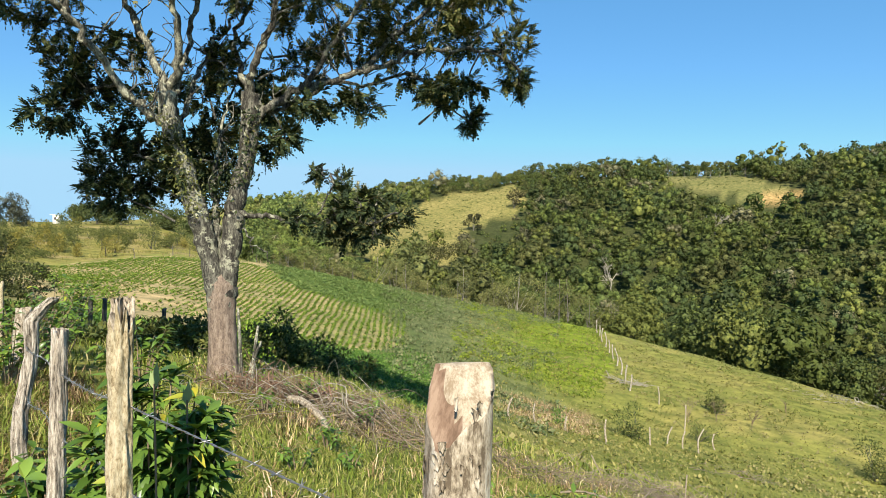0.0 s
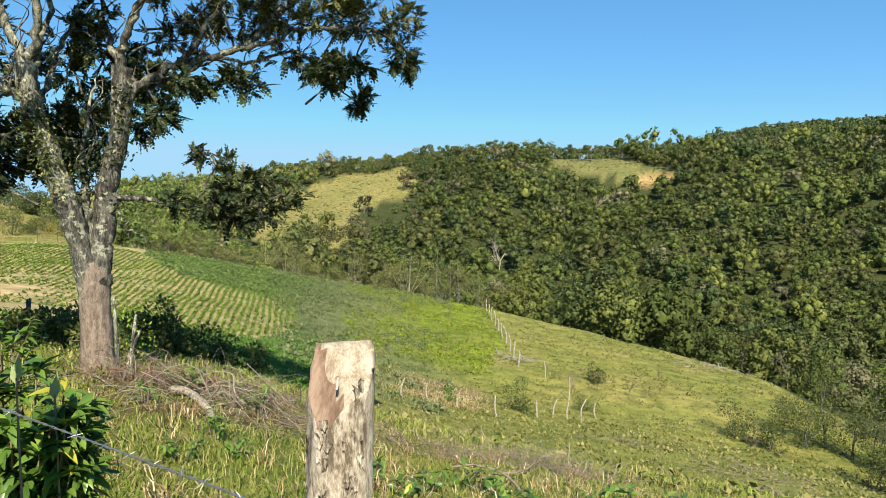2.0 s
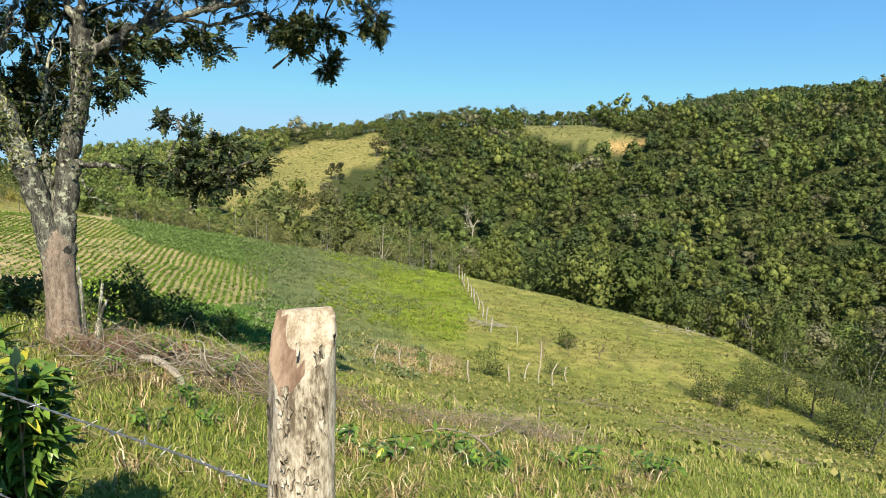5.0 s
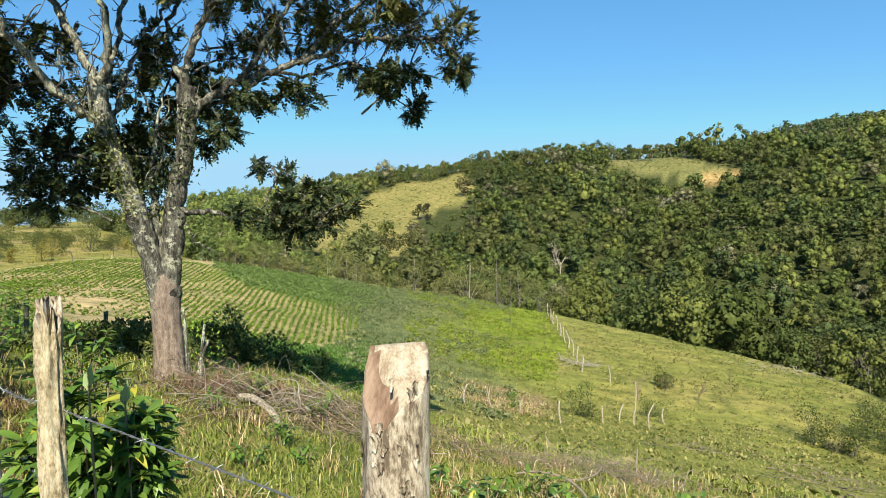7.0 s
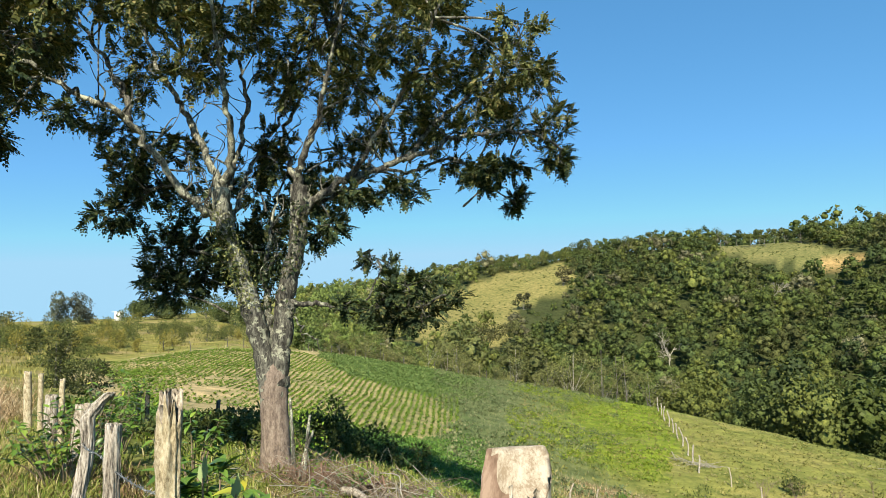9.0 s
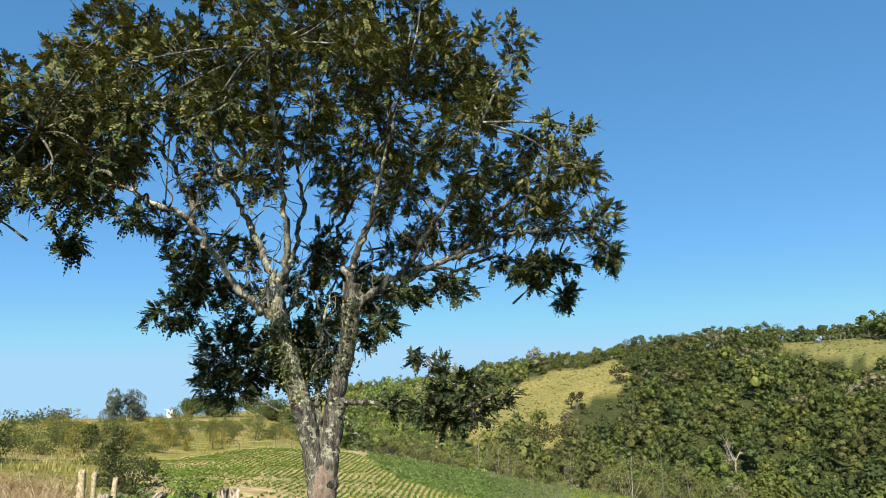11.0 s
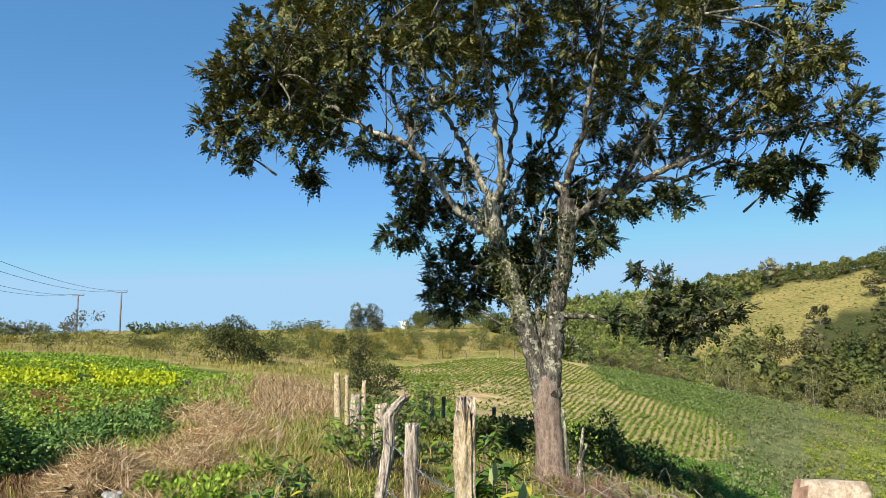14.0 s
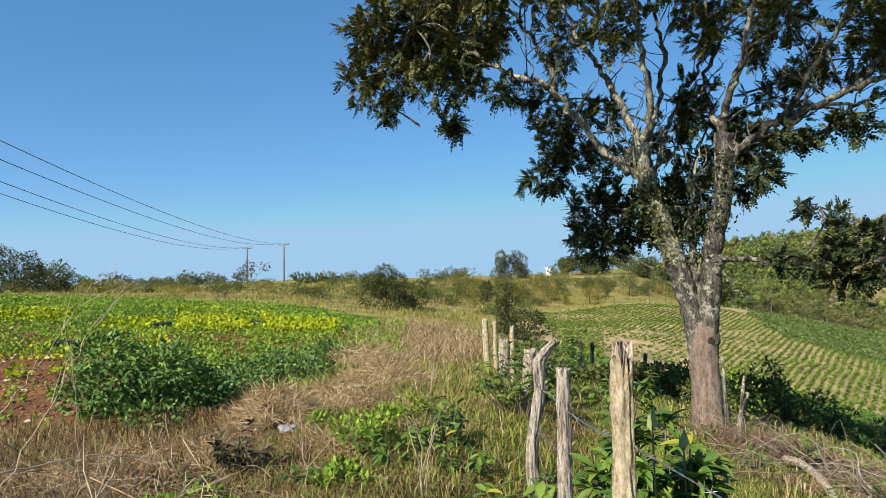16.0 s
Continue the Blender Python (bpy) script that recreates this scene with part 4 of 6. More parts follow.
# flakes of bark that curl off it
for i in range(46):
    a = rng.uniform(math.pi * .95, math.pi * 1.75)
    z = rng.uniform(.95, 1.34) if i % 3 else rng.uniform(1.12, 1.24)
    w, h, lift = rng.uniform(.002, .006), rng.uniform(.004, .011), rng.uniform(.0005, .0014)
    u, v = np.meshgrid(np.linspace(-1, 1, 4), np.linspace(-1, 1, 4))
    ang = a + u * w / .05 * (1 + .3 * v + .25 * rng.normal(size=u.shape))
    rad = .0535 - .008 * (z - 1) + lift * (.5 - .5 * v) * (1 + .3 * rng.normal(size=u.shape)) + .002
    front = np.stack([-.005 + rad * np.cos(ang), .006 + rad * np.sin(ang), .1 + z + v * h + .003 * rng.normal(size=u.shape)], -1).reshape(-1, 3)
    back = front.copy()
    back[:, :2] *= .965
    q = np.array([[r * 4 + c, r * 4 + c + 1, r * 4 + c + 5, r * 4 + c + 4] for r in range(3) for c in range(3)])
    rim = [0, 1, 2, 3, 7, 11, 15, 14, 13, 12, 8, 4]
    side = np.array([[rim[k], rim[(k + 1) % 12], rim[(k + 1) % 12] + 16, rim[k] + 16] for k in range(12)])
    part("bark_flake", np_mesh("bark_flake", np.vstack([front, back]), np.vstack([q, q[:, ::-1] + 16, side]), POST_PALE), STUMP)

post([(-.90, 1.84, -.1), (-.885, 1.845, .6), (-.875, 1.85, 1.1), (-.87, 1.85, 1.40)], [.04, .036, .034, .034], [POST_WOOD, POST_PALE], "tan knotty post with a splintered broken top", jag=.08, lumps=.22, seed=11, rings=80, groove=.14)
post([(-1.80, 3.13, -.1), (-1.79, 3.15, .5), (-1.775, 3.155, 1.115)], [.045, .037, .036], [POST_GREY, POST_GREY], "short grey weathered post split down its length", jag=.04, lumps=.16, seed=21, rings=60, groove=.3)
post([(-2.66, 4.26, -.1), (-2.67, 4.29, .35), (-2.62, 4.32, .75), (-2.615, 4.32, .95), (-2.60, 4.33, 1.0), (-2.545, 4.34, 1.07), (-2.49, 4.35, 1.13)], [.048, .044, .038, .044, .05, .04, .03], [POST_GREY, POST_PALE], "grey bent post whose top leans over", jag=.03, lumps=.2, seed=31, rings=60, groove=.22)
# further along the fence: a pale slab, thin stakes and short stumps
for az, r, h, w, m, lab, ln in (
        (-32.2, 8.6, .82, .085, POST_PALE, "pale barkless slab leaning among leaves", .1), (-33.1, 11, 1.0, .04, POST_WOOD, "thin brown stake in the overgrown fence", .02),
        (-33.7, 11.5, .75, .10, POST_GREY, "short thick grey stump in the fence", 0), (-34.4, 13, 1.02, .045, POST_WOOD, "thin upright tan stake", .0), (-35.1, 13, 1.06, .065, POST_WOOD, "upright tan post in dry grass", -.03),
        (-33.0, 8.2, .35, .07, POST_PALE, "broken pale stub low in the weeds", .15)):
    b = np.array(spot(az, r, -.1))
    post([b, b + np.array([ln * .5, 0, h * .5 + .1]), b + np.array([ln, 0, h + .1])], [w, w * .95, w * .85], [m, POST_PALE], lab, sides=14, rings=16, jag=.05, lumps=.12, seed=int(-az * 7))
DARK_POST = bark_material("dark_old_post", (.04, .036, .03), (.11, .1, .085), (.2, .18, .16), 12, (1, 1, .1), .6, .006)
for az, r in ((-28.0, 15.2), (-27.4, 15.6), (-26.45, 15.8), (-22.3, 16.5)):
    b = np.array(spot(az, r, -.1))
    post([b, b + np.array([0, 0, .5]), b + np.array([.02, 0, .86])], [.05, .048, .045], [DARK_POST, DARK_POST], "dark slim fence post standing in shade", sides=10, rings=8, jag=.02, group="posts of the lower fence", seed=int(-az * 5))
# the pasture fence below, and the one that runs up to the brow
for i, (az, r, h) in enumerate(((5.9, 25.5, 1.0), (8.1, 29, .9), (10.6, 28.8, .7), (14.0, 27.2, 1.15), (17.4, 31, .9), (18.7, 33, .9), (19.9, 32.4, .95), (21.1, 32.2, 1.25), (22.3, 34.6, .9), (18.0, 42, 1.2), (20.0, 38, 1.5))):
    b = np.array(spot(az, r, -.1))
    post([b, b + np.array([rng.normal(0, .05), 0, h * .55]), b + np.array([rng.normal(0, .1), 0, h * .88 + .1])], [.042, .038, .034], [POST_PALE, POST_PALE], "pale crooked fence post on the pasture", sides=8, rings=8, jag=.02, group="posts of the pasture fence", seed=i + 50)
for i in range(10):
    s = i / 9
    b = np.array(spot(13.0 + 2.7 * s ** 1.2, 69 - 25 * s, -.1))
    post([b, b + np.array([rng.normal(0, .05), 0, .7]), b + np.array([rng.normal(0, .1), 0, rng.uniform(1.1, 1.5)])], [.06, .055, .05], [POST_GREY, POST_PALE], "pale crooked fence post running up to the brow", sides=8, rings=8, jag=.02, group="posts of the brow fence", seed=i + 80)
for i in range(18):
    az = -24 + 36 * i / 17 + rng.normal(0, .4)
    b = np.array(spot(az, float(brow(az)) * .985, -.1))
    post([b, b + np.array([0, 0, .6]), b + np.array([rng.normal(0, .05), 0, 1.1])], [.045, .04, .036], [DARK_POST, DARK_POST], "small grey post along the field brow", sides=6, rings=6, jag=.01, group="posts along the field brow", seed=i + 120)


# ---- barbed wire ----
def strand(name, pts, label, barb=.11, rad=.0016):
    L = smooth_line(pts, 14)
    ob = thing(name, label, "barbed wire", Vector(L[0]), "strands of the near fence")
    Q = L - L[0]
    s = np.linspace(0, 1, len(Q) * 4)
    Q = np.column_stack([np.interp(s, np.linspace(0, 1, len(Q)), Q[:, i]) for i in range(3)])
    tw = np.arange(len(Q)) * 1.2
    for ph in (0, math.pi):
        off = np.column_stack([np.zeros(len(Q)), np.cos(tw + ph), np.sin(tw + ph)]) * rad
        V, F = tube(Q + off, rad, 5, 0, False)
        part("wire", np_mesh("wire", V, F, WIRE, True), ob)
    total = np.linalg.norm(np.diff(Q, axis=0), axis=1).sum()
    for k in range(int(total / barb)):
        c = Q[int((k + .5) / (total / barb) * (len(Q) - 1))]
        ends = [sphere_dirs(1)[0] * .016 for _ in range(2)]
        V, F = joined([tube(np.array([c - e, c - e * .3, c + e * .3, c + e]), [.0006, rad, rad, .0006], 4, 0, False) for e in ends])
        part("barb", np_mesh("barb", V, F, WIRE), ob)
    return ob


for z0, z1, z2, z3 in ((1.045, 1.105, .9, .82), (.755, .865, .6, .5)):
    strand("barbed_wire", [(.9, .6, z0 + .02), (.09, 1.1, z0), (-.26, 1.38, z0 * .7 + z1 * .3), (-.84, 1.84, z1), (-1.3, 2.5, z1 - .12), (-1.75, 3.13, z2), (-2.2, 3.75, z2 - .05), (-2.62, 4.28, z3), (-3.6, 6, z3 - .1), (-4.5, 7.4, z3 - .15)], "rusty-grey barbed wire strung between posts")

# ---- shrubs and trees that stand singly ----
def bush_mesh(width, height, n, leaf, lumps=8, base=-0.1, up=0.3):
    """Leaves on a lumpy, uneven crown that stands on the ground."""
    c = rng.normal(0, 0.24, (lumps, 3)) * np.array([width, width, 0]) + np.column_stack([np.zeros((lumps, 2)), rng.uniform(base + .15, .8, lumps) * height])
    rr = rng.uniform(0.2, 0.36, lumps)
    k = rng.integers(0, lumps, n)
    d = sphere_dirs(n)
    P = c[k] + d * (rr[k] * rng.uniform(0.35, 1.05, n) ** 0.6)[:, None] * np.array([width, width, height * .75])
    P[:, 2] = np.abs(P[:, 2]) + 0.02
    D = unit(d + rng.normal(0, 0.6, (n, 3)) + np.array([0, 0, up]))
    L = leaf * rng.uniform(0.6, 1.3, n)
    return leaves(P, D, unit(d + np.array([0, 0, 0.8]) + rng.normal(0, .5, (n, 3))), L, L * 0.5), c


def shrub(name, az, r, width, height, n, leaf, material, label, category="shrub", stems=5, group="", up=0.3, sink=0.05, wood=None):
    at = spot(az, r, -sink)
    ob = thing(name, label, category, at, group)
    (V, F), c = bush_mesh(width, height, n, leaf, up=up)
    part("foliage", np_mesh("foliage", V, F, material), ob)
    pieces = []
    for i in range(stems):
        q = c[i % len(c)]
        pieces.append(tube(smooth_line([(rng.normal(0, .04 * width), rng.normal(0, .04 * width), 0), q * np.array([.4, .4, .55]) + rng.normal(0, .03 * width, 3), q], 4), np.linspace(0.02, 0.006, 9) * max(height, .5) ** .8, 5, 0.05, False))
    for V, F in pieces:
        part("stem", np_mesh("stem", V, F, wood or BARK, True), ob)
    return ob


def small_tree(az, r, height, width, n, leaf, material, label, trunk=0.5, group="", thin=1.0, lumps=7, name="tree", wood=None, tint=None):
    """A far single tree: tapered trunk, a few limbs, a crown of leaf clumps with gaps."""
    at = spot(az, r, -0.2)
    ob = thing(name, label, "tree", at, group)
    c = rng.normal(0, 0.26, (lumps, 3)) * np.array([width, width, 0]) + np.column_stack([np.zeros((lumps, 2)), rng.uniform(trunk, .93, lumps) * height])
    bend = rng.normal(0, .04, 2) * height
    line = smooth_line([(0, 0, 0), (*bend, trunk * height * .6), (*(bend * .5), height * .9)], 5)
    V, F = tube(line, np.linspace(1, .2, len(line)) * height * 0.022 * thin, 7, 0.05)
    part("trunk", np_mesh("trunk", V, F, wood or FAR_BARK, True), ob)
    for q in c:
        s = line[min(len(line) - 1, int(len(line) * max(.25, (q[2] / height - .25))))]
        V, F = tube(smooth_line([s, (s + q) / 2 + np.array([0, 0, -.03 * height]), q], 3), np.linspace(.4, .12, 7) * height * .02 * thin, 5, 0, False)
        part("limb", np_mesh("limb", V, F, wood or FAR_BARK, True), ob)
    rr = rng.uniform(0.16, 0.3, lumps) * width
    k = rng.integers(0, lumps, n)
    d = sphere_dirs(n)
    P = c[k] + d * (rr[k] * rng.uniform(.3, 1.05, n) ** .5)[:, None] * np.array([1, 1, .62])
    L = leaf * rng.uniform(.6, 1.3, n)
    V, F = leaves(P, unit(d + rng.normal(0, 1.7, (n, 3))), unit(d + np.array([0, 0, .6]) + rng.normal(0, .4, (n, 3))), L, L * .65)
    part("crown", np_mesh("crown", V, F, material, attr={"tint": np.tile(tint if tint is not None else (.1, .125, .04), (len(V), 1))}), ob)
    return ob


def bare_tree(az, r, height, label, material, levels=4, spread_by=0.5, name="bare_tree", group="", thick=0.02):
    """A leafless tree: forks upon forks of pale wood."""
    ob = thing(name, label, "tree", spot(az, r, -0.2), group)
    trunk, twigs = [], []

    def grow(p, d, length, rad, level):
        q = p + d * length
        m = (p + q) / 2 + rng.normal(0, .05, 3) * length
        (trunk if level == 0 else twigs).append(tube(smooth_line([p, m, q], 3), np.linspace(rad, rad * .65, 7), 6 if level < 2 else 4, 0, False))
        if level < levels:
            for _ in range(rng.integers(3, 5) if level else 4):
                e = unit(d + rng.normal(0, spread_by, 3) + np.array([0, 0, .12]))
                grow(p + (q - p) * rng.uniform(.65, 1), e, length * rng.uniform(.55, .8), rad * .58, level + 1)

    grow(np.zeros(3), np.array([0, 0, 1.0]), height * .32, height * thick, 0)
    V, F = joined(trunk)
    part("trunk", np_mesh("trunk", V, F, material, True), ob)
    V, F = joined(twigs)
    tagged(part("branch_mass", np_mesh("branch_mass", V, F, material, True), ob), kind="stuff")
    return ob


DARK_SCRUB = leaf_material("dark_scrub_leaf", [(0.0, (.036, .05, .017)), (0.6, (.075, .09, .028)), (1.0, (.15, .155, .05))], 0.6, 0.15)
WEED_OLIVE = leaf_material("olive_weed_leaf", [(0.0, (.14, .13, .03)), (0.6, (.27, .235, .05)), (1.0, (.42, .36, .09))], 0.6, 0.2)
PALE_WOOD = plain("bleached_wood", (.29, .26, .215), 0.85, vary=.3)
# scrub along the rise beyond the plots
shrub("bush", -43.4, 48, 3.0, 3.2, 6000, .16, DARK_SCRUB, "big rounded dark green bush at the plot edge", "bush", up=.2)
shrub("bush", -41.4, 52, 2.6, 2.3, 1900, .2, SCRUB_LEAF, "low spreading green bush in tawny grass", "bush")
shrub("bush", -33.6, 36, 1.5, 3.0, 3200, .12, DARK_SCRUB, "upright dark shrub at the end of the fence", "bush", up=.6)
shrub("bush", -32.2, 34, 2.2, 1.8, 2600, .12, DARK_SCRUB, "dark twiggy shrub beside the taller one", "bush")
for az, r, w, h in ((-37, 70, 3, 1.8), (-35.2, 66, 2.2, 1.5), (-31, 80, 2.4, 2.1), (-29.4, 78, 2.2, 1.8), (-28.4, 84, 2, 2.3), (-26.6, 82, 1.8, 2.9), (-25.6, 90, 1.6, 2.2), (-24.6, 92, 2, 2.0), (-23.2, 86, 2.0, 4.0), (-22, 92, 1.6, 2.2), (-20, 95, 2, 2.2), (-18.6, 95, 2.5, 3), (-39.5, 75, 2.4, 1.3), (-36, 88, 3, 1.4), (-46.5, 62, 4, 2.0), (-45, 80, 3.5, 2.4), (-33.4, 90, 3, 1.6), (-30.2, 95, 3, 1.6), (-27.4, 98, 2.5, 1.7), (-31.8, 62, 2.2, 1.2), (-34.6, 52, 2.5, 1.3), (-38, 60, 2.4, 1.1), (-36.5, 75, 2.2, 1.2), (-35, 80, 3, 1.5), (-32.5, 76, 2.4, 1.3), (-30.4, 70, 2, 1.0), (-28.8, 92, 2.4, 1.8), (-26, 102, 2.6, 1.8), (-24, 104, 2.4, 2.0), (-21, 102, 2.6, 2.0), (-41, 68, 2.6, 1.2), (-42, 85, 3, 1.4), (-34, 100, 3.5, 1.6), (-38.6, 96, 3.5, 1.5)):
    shrub("shrub", az, r, w, h, int(760 + 200 * h), .14, SCRUB_LEAF, "young green shrub standing in tawny grass", stems=3, group="scrub on the rise", up=.6)
GREY_TINT, DARK_TINT, MID_TINT = (.19, .21, .155), (.12, .15, .058), (.18, .205, .07)
shrub("tree", -33.7, 125, 4.0, 6.6, 3200, .3, leaf_material("grey_green_leaf", [(0, (.09, .11, .075)), (.6, (.15, .17, .12)), (1, (.24, .26, .19))], .7, .2), "grey-green airy tree on the skyline", "tree", group="skyline pair", up=.6)
shrub("tree", -32.1, 125, 3.6, 5.6, 3200, .3, leaf_material("dark_grey_leaf", [(0, (.06, .07, .05)), (.6, (.1, .11, .08)), (1, (.17, .18, .13))], .7, .2), "darker grey-green tree beside the airy one", "tree", group="skyline pair", up=.6)
small_tree(-54.3, 120, 4.2, 4.6, 420, .38, FOREST_LEAF, "sparse grey tree in front of a power pole", .3, tint=(.17, .16, .14), thin=.8)
for az, r, h, w in ((-28.4, 150, 3.4, 7), (-27, 155, 4.2, 8), (-25.2, 150, 4, 8), (-23.3, 150, 4.2, 8), (-21.5, 140, 4.2, 8), (-19.8, 135, 4.6, 8), (-17.8, 130, 5, 8), (-15.8, 128, 5, 8)):
    small_tree(az, r, h, w, 2600, .38, FOREST_LEAF, "broad dark green tree on the rise", .3, "trees behind the rise", lumps=9, tint=DARK_TINT if rng.uniform() < .5 else MID_TINT)
for az in (-70.5, -69.2, -68.5, -66, -64, -62.6, -61.2, -60, -58.6, -57, -49, -48, -47, -44.5, -38.6, -37.3):
    r = rng.uniform(105, 135)
    big = 2.2 if az < -68.2 else 1
    small_tree(az, r, rng.uniform(1.4, 2.6) * big, rng.uniform(3.5, 6.5) * big ** .5, 520, .42, FOREST_LEAF, "small scrubby tree on the plateau skyline", .1, "plateau scrub", tint=DARK_TINT if rng.uniform() < .6 else GREY_TINT)
# the strip of slender trees behind the brow
for i in range(58):
    az = -14.5 + 26.5 * i / 57 + rng.normal(0, .25)
    r = brow(az) * rng.uniform(1.1, 1.45)
    h = rng.uniform(2.6, 4.8) * (1 + .035 * (az + 14))
    small_tree(az, r, h, h * .75, 760, .19, FOREST_LEAF, "slender pale-trunked tree below the field brow", .3, "trees below the brow", thin=.55, lumps=6, tint=np.array((.235, .24, .1)) * rng.uniform(.7, 1.3), wood=PALE_WOOD if rng.uniform() < .4 else None)
# single trees on the far hillside
small_tree(-.9, 186, 8.5, 13, 2200, .5, FOREST_LEAF, "lone spreading tree on the far meadow", .6, lumps=10, tint=(.13, .13, .055))
small_tree(2.6, 240, 6, 5.5, 900, .5, FOREST_LEAF, "dark rounded tree on the meadow edge", .25, tint=(.06, .065, .035))
small_tree(6.0, 268, 7.5, 8, 900, .55, FOREST_LEAF, "dark brownish tree at the wood edge", .25, tint=(.085, .08, .045))
bare_tree(14.1, 190, 16, "pale leafless tree standing among the green woods", PALE_WOOD, 4, .66, thick=.013)
bare_tree(21.9, 245, 11, "small pale leafless tree high in the woods", PALE_WOOD, 4, .45, thick=.014)
for az, r, h in ((17.5, 140, 8), (24.0, 130, 8), (18.9, 150, 8), (26.5, 140, 7), (10.5, 130, 6), (20.3, 118, 9), (29.5, 112, 9), (31.0, 104, 8), (34.0, 98, 9), (27.8, 125, 9), (22.4, 150, 9), (36.5, 92, 8)):
    bare_tree(az, r, h, "slim pale bare tree at the foot of the woods", FAR_BARK, 3, .36, group="bare trees below the wood", thick=.012)
# trees along the skyline of the far hill
for i in range(64):
    az = -8 + 39 * i / 63 + rng.normal(0, .25)
    r = 319 + rng.uniform(-6, 10)
    row = 18.5 < az < 24.5
    h = rng.uniform(6.2, 8) if row else rng.uniform(4.2, 7.2) * (1.25 if rng.uniform() < .15 else 1)
    small_tree(az, r, h, h * (.55 if row else rng.uniform(.7, 1.2)), 420, .62, FOREST_LEAF, "tree standing out on the hill skyline", .55 if row else .3, "skyline trees", thin=.7, lumps=5, tint=np.array(DARK_TINT if rng.uniform() < .6 else MID_TINT) * rng.uniform(.8, 1.3))
for az, w in ((7.7, 7.5), (11.9, 9.5), (-4.5, 8), (26.6, 9)):
    small_tree(az, 316, 8.2, w * .8, 1100, .62, FOREST_LEAF, "tall dark tree rising over the skyline", .3, "skyline trees", tint=DARK_TINT)
# pasture shrubs
shrub("shrub", 16.3, 32, 1.4, 1.9, 900, .11, SCRUB_LEAF, "upright dark shrub beside the pasture fence", up=.7)
shrub("shrub", 21.0, 36, 1.4, 1.1, 500, .1, SCRUB_LEAF, "low dark shrub beside the pasture fence")
shrub("shrub", 9.9, 30, .8, .8, 400, .1, BROAD_LEAF, "small bright bush against the fence line")
for az, r, h in ((22.3, 41, 2.0), (24.9, 41, 2.2), (27.2, 46.5, 1.7), (20.2, 39.5, 2.2), (34.4, 34.5, 1.5)):
    bare_tree(az, r, h, "leafless grey shrub on the pasture slope", TWIG, 3, .4, "bare_shrub", "bare pasture shrubs", .012)
for az, r, w, h in ((22.4, 43, 1.3, .9), (33, 36, 2.2, 1.2), (35.5, 35, 1.8, 1.1), (37.8, 38, 2.8, 1.9), (39.2, 39, 2.8, 2.1), (40.8, 38, 2.4, 2.0), (42.2, 37, 2.6, 2.0), (43.6, 36, 2.6, 2.2), (45.2, 36, 2.6, 2.2), (41.5, 43, 3.5, 2.8), (44.5, 43, 3.5, 3), (38.8, 46, 3, 2.2), (36.4, 40, 2.4, 1.4), (44.8, 30, 2.2, 1.5), (42.6, 32, 2.0, 1.3)):
    shrub("shrub", az, r, w * .8, h * 1.6, 1500, .11, SCRUB_LEAF, "bushy green shrub on the pasture slope", group="pasture shrubs", stems=4)

# low scrub that edges the plot and runs along the plateau
for i in range(64):
    az = -76 + 42 * i / 63 + rng.normal(0, .4)
    r = float(np.interp(az, [-72, -60, -51, -44, -36], [60, 58, 54, 50, 60])) * rng.uniform(1.0, 1.75)
    h = rng.uniform(.7, 1.7)
    shrub("shrub", az, r, h * rng.uniform(1.6, 2.8), h, 760, .13, SCRUB_LEAF if rng.uniform() < .6 else DARK_SCRUB if rng.uniform() < .4 else WEED_OLIVE, "low olive shrub in tawny grass beyond the plot", stems=3, group="scrub beyond the plot", up=.5)
shrub("shrub", -29.3, 118, 3.2, 1.9, 900, .16, SCRUB_LEAF, "green shrub half hiding the hut", stems=3, up=.5)
for i in range(80):
    az, r, h = rng.uniform(-40, -17.5), rng.uniform(60, 108), rng.uniform(1.3, 2.8)
    if r > brow(az) * 1.06:
        shrub("shrub", az, r, h * rng.uniform(.5, .8), h, 620, .14, WEED_OLIVE if rng.uniform() < .45 else SCRUB_LEAF, "upright young olive-green shrub on the rise", stems=3, group="upright scrub on the rise", up=.9)
for az, r, w, h in ((-71.6, 74, 4.2, 5.2), (-69.6, 78, 3.4, 4.4), (-67.8, 82, 3.2, 2.6)):
    shrub("tree", az, r, w, h, 2400, .22, DARK_SCRUB, "dark leafy tree at the far end of the plot", "tree", group="dark trees beyond the plot", up=.5)

# ---- what covers the ground ----
def bent(n, az0, az1, r0, r1, h0, h1, w, lean, power=1.4, clump=0.0):
    P, az, r = scatter(n, az0, az1, r0, r1, power)
    if clump:
        c, _, _ = scatter(max(3, n // 14), az0, az1, r0, r1, power)
        P = c[rng.integers(0, len(c), n)] + rng.normal(0, clump, (n, 3)) * np.array([1, 1, 0])
        P[:, 2] = ground_z(P[:, 0], P[:, 1]) - .01
        az, r = np.degrees(np.arctan2(P[:, 0], P[:, 1])), np.hypot(P[:, 0], P[:, 1])
    return P, az, r, rng.uniform(h0, h1, n), w * rng.uniform(.6, 1.4, n), rng.uniform(*lean, n)


def cover(name, label, material, sets, category="grass"):
    single(name, np_mesh(name, *joined(sets), material), label, category, kind="stuff")


def grass(n, az0, az1, r0, r1, h0, h1, w, lean=(.2, .9), keep=None, **k):
    P, az, r, h, w, le = bent(n, az0, az1, r0, r1, h0, h1, w, lean, **k)
    if keep is not None:
        m = keep(P[:, 0], P[:, 1], az, r)
        P, h, w, le = P[m], h[m], w[m], le[m]
    return blades(P, h, w, le, r1 < 20)


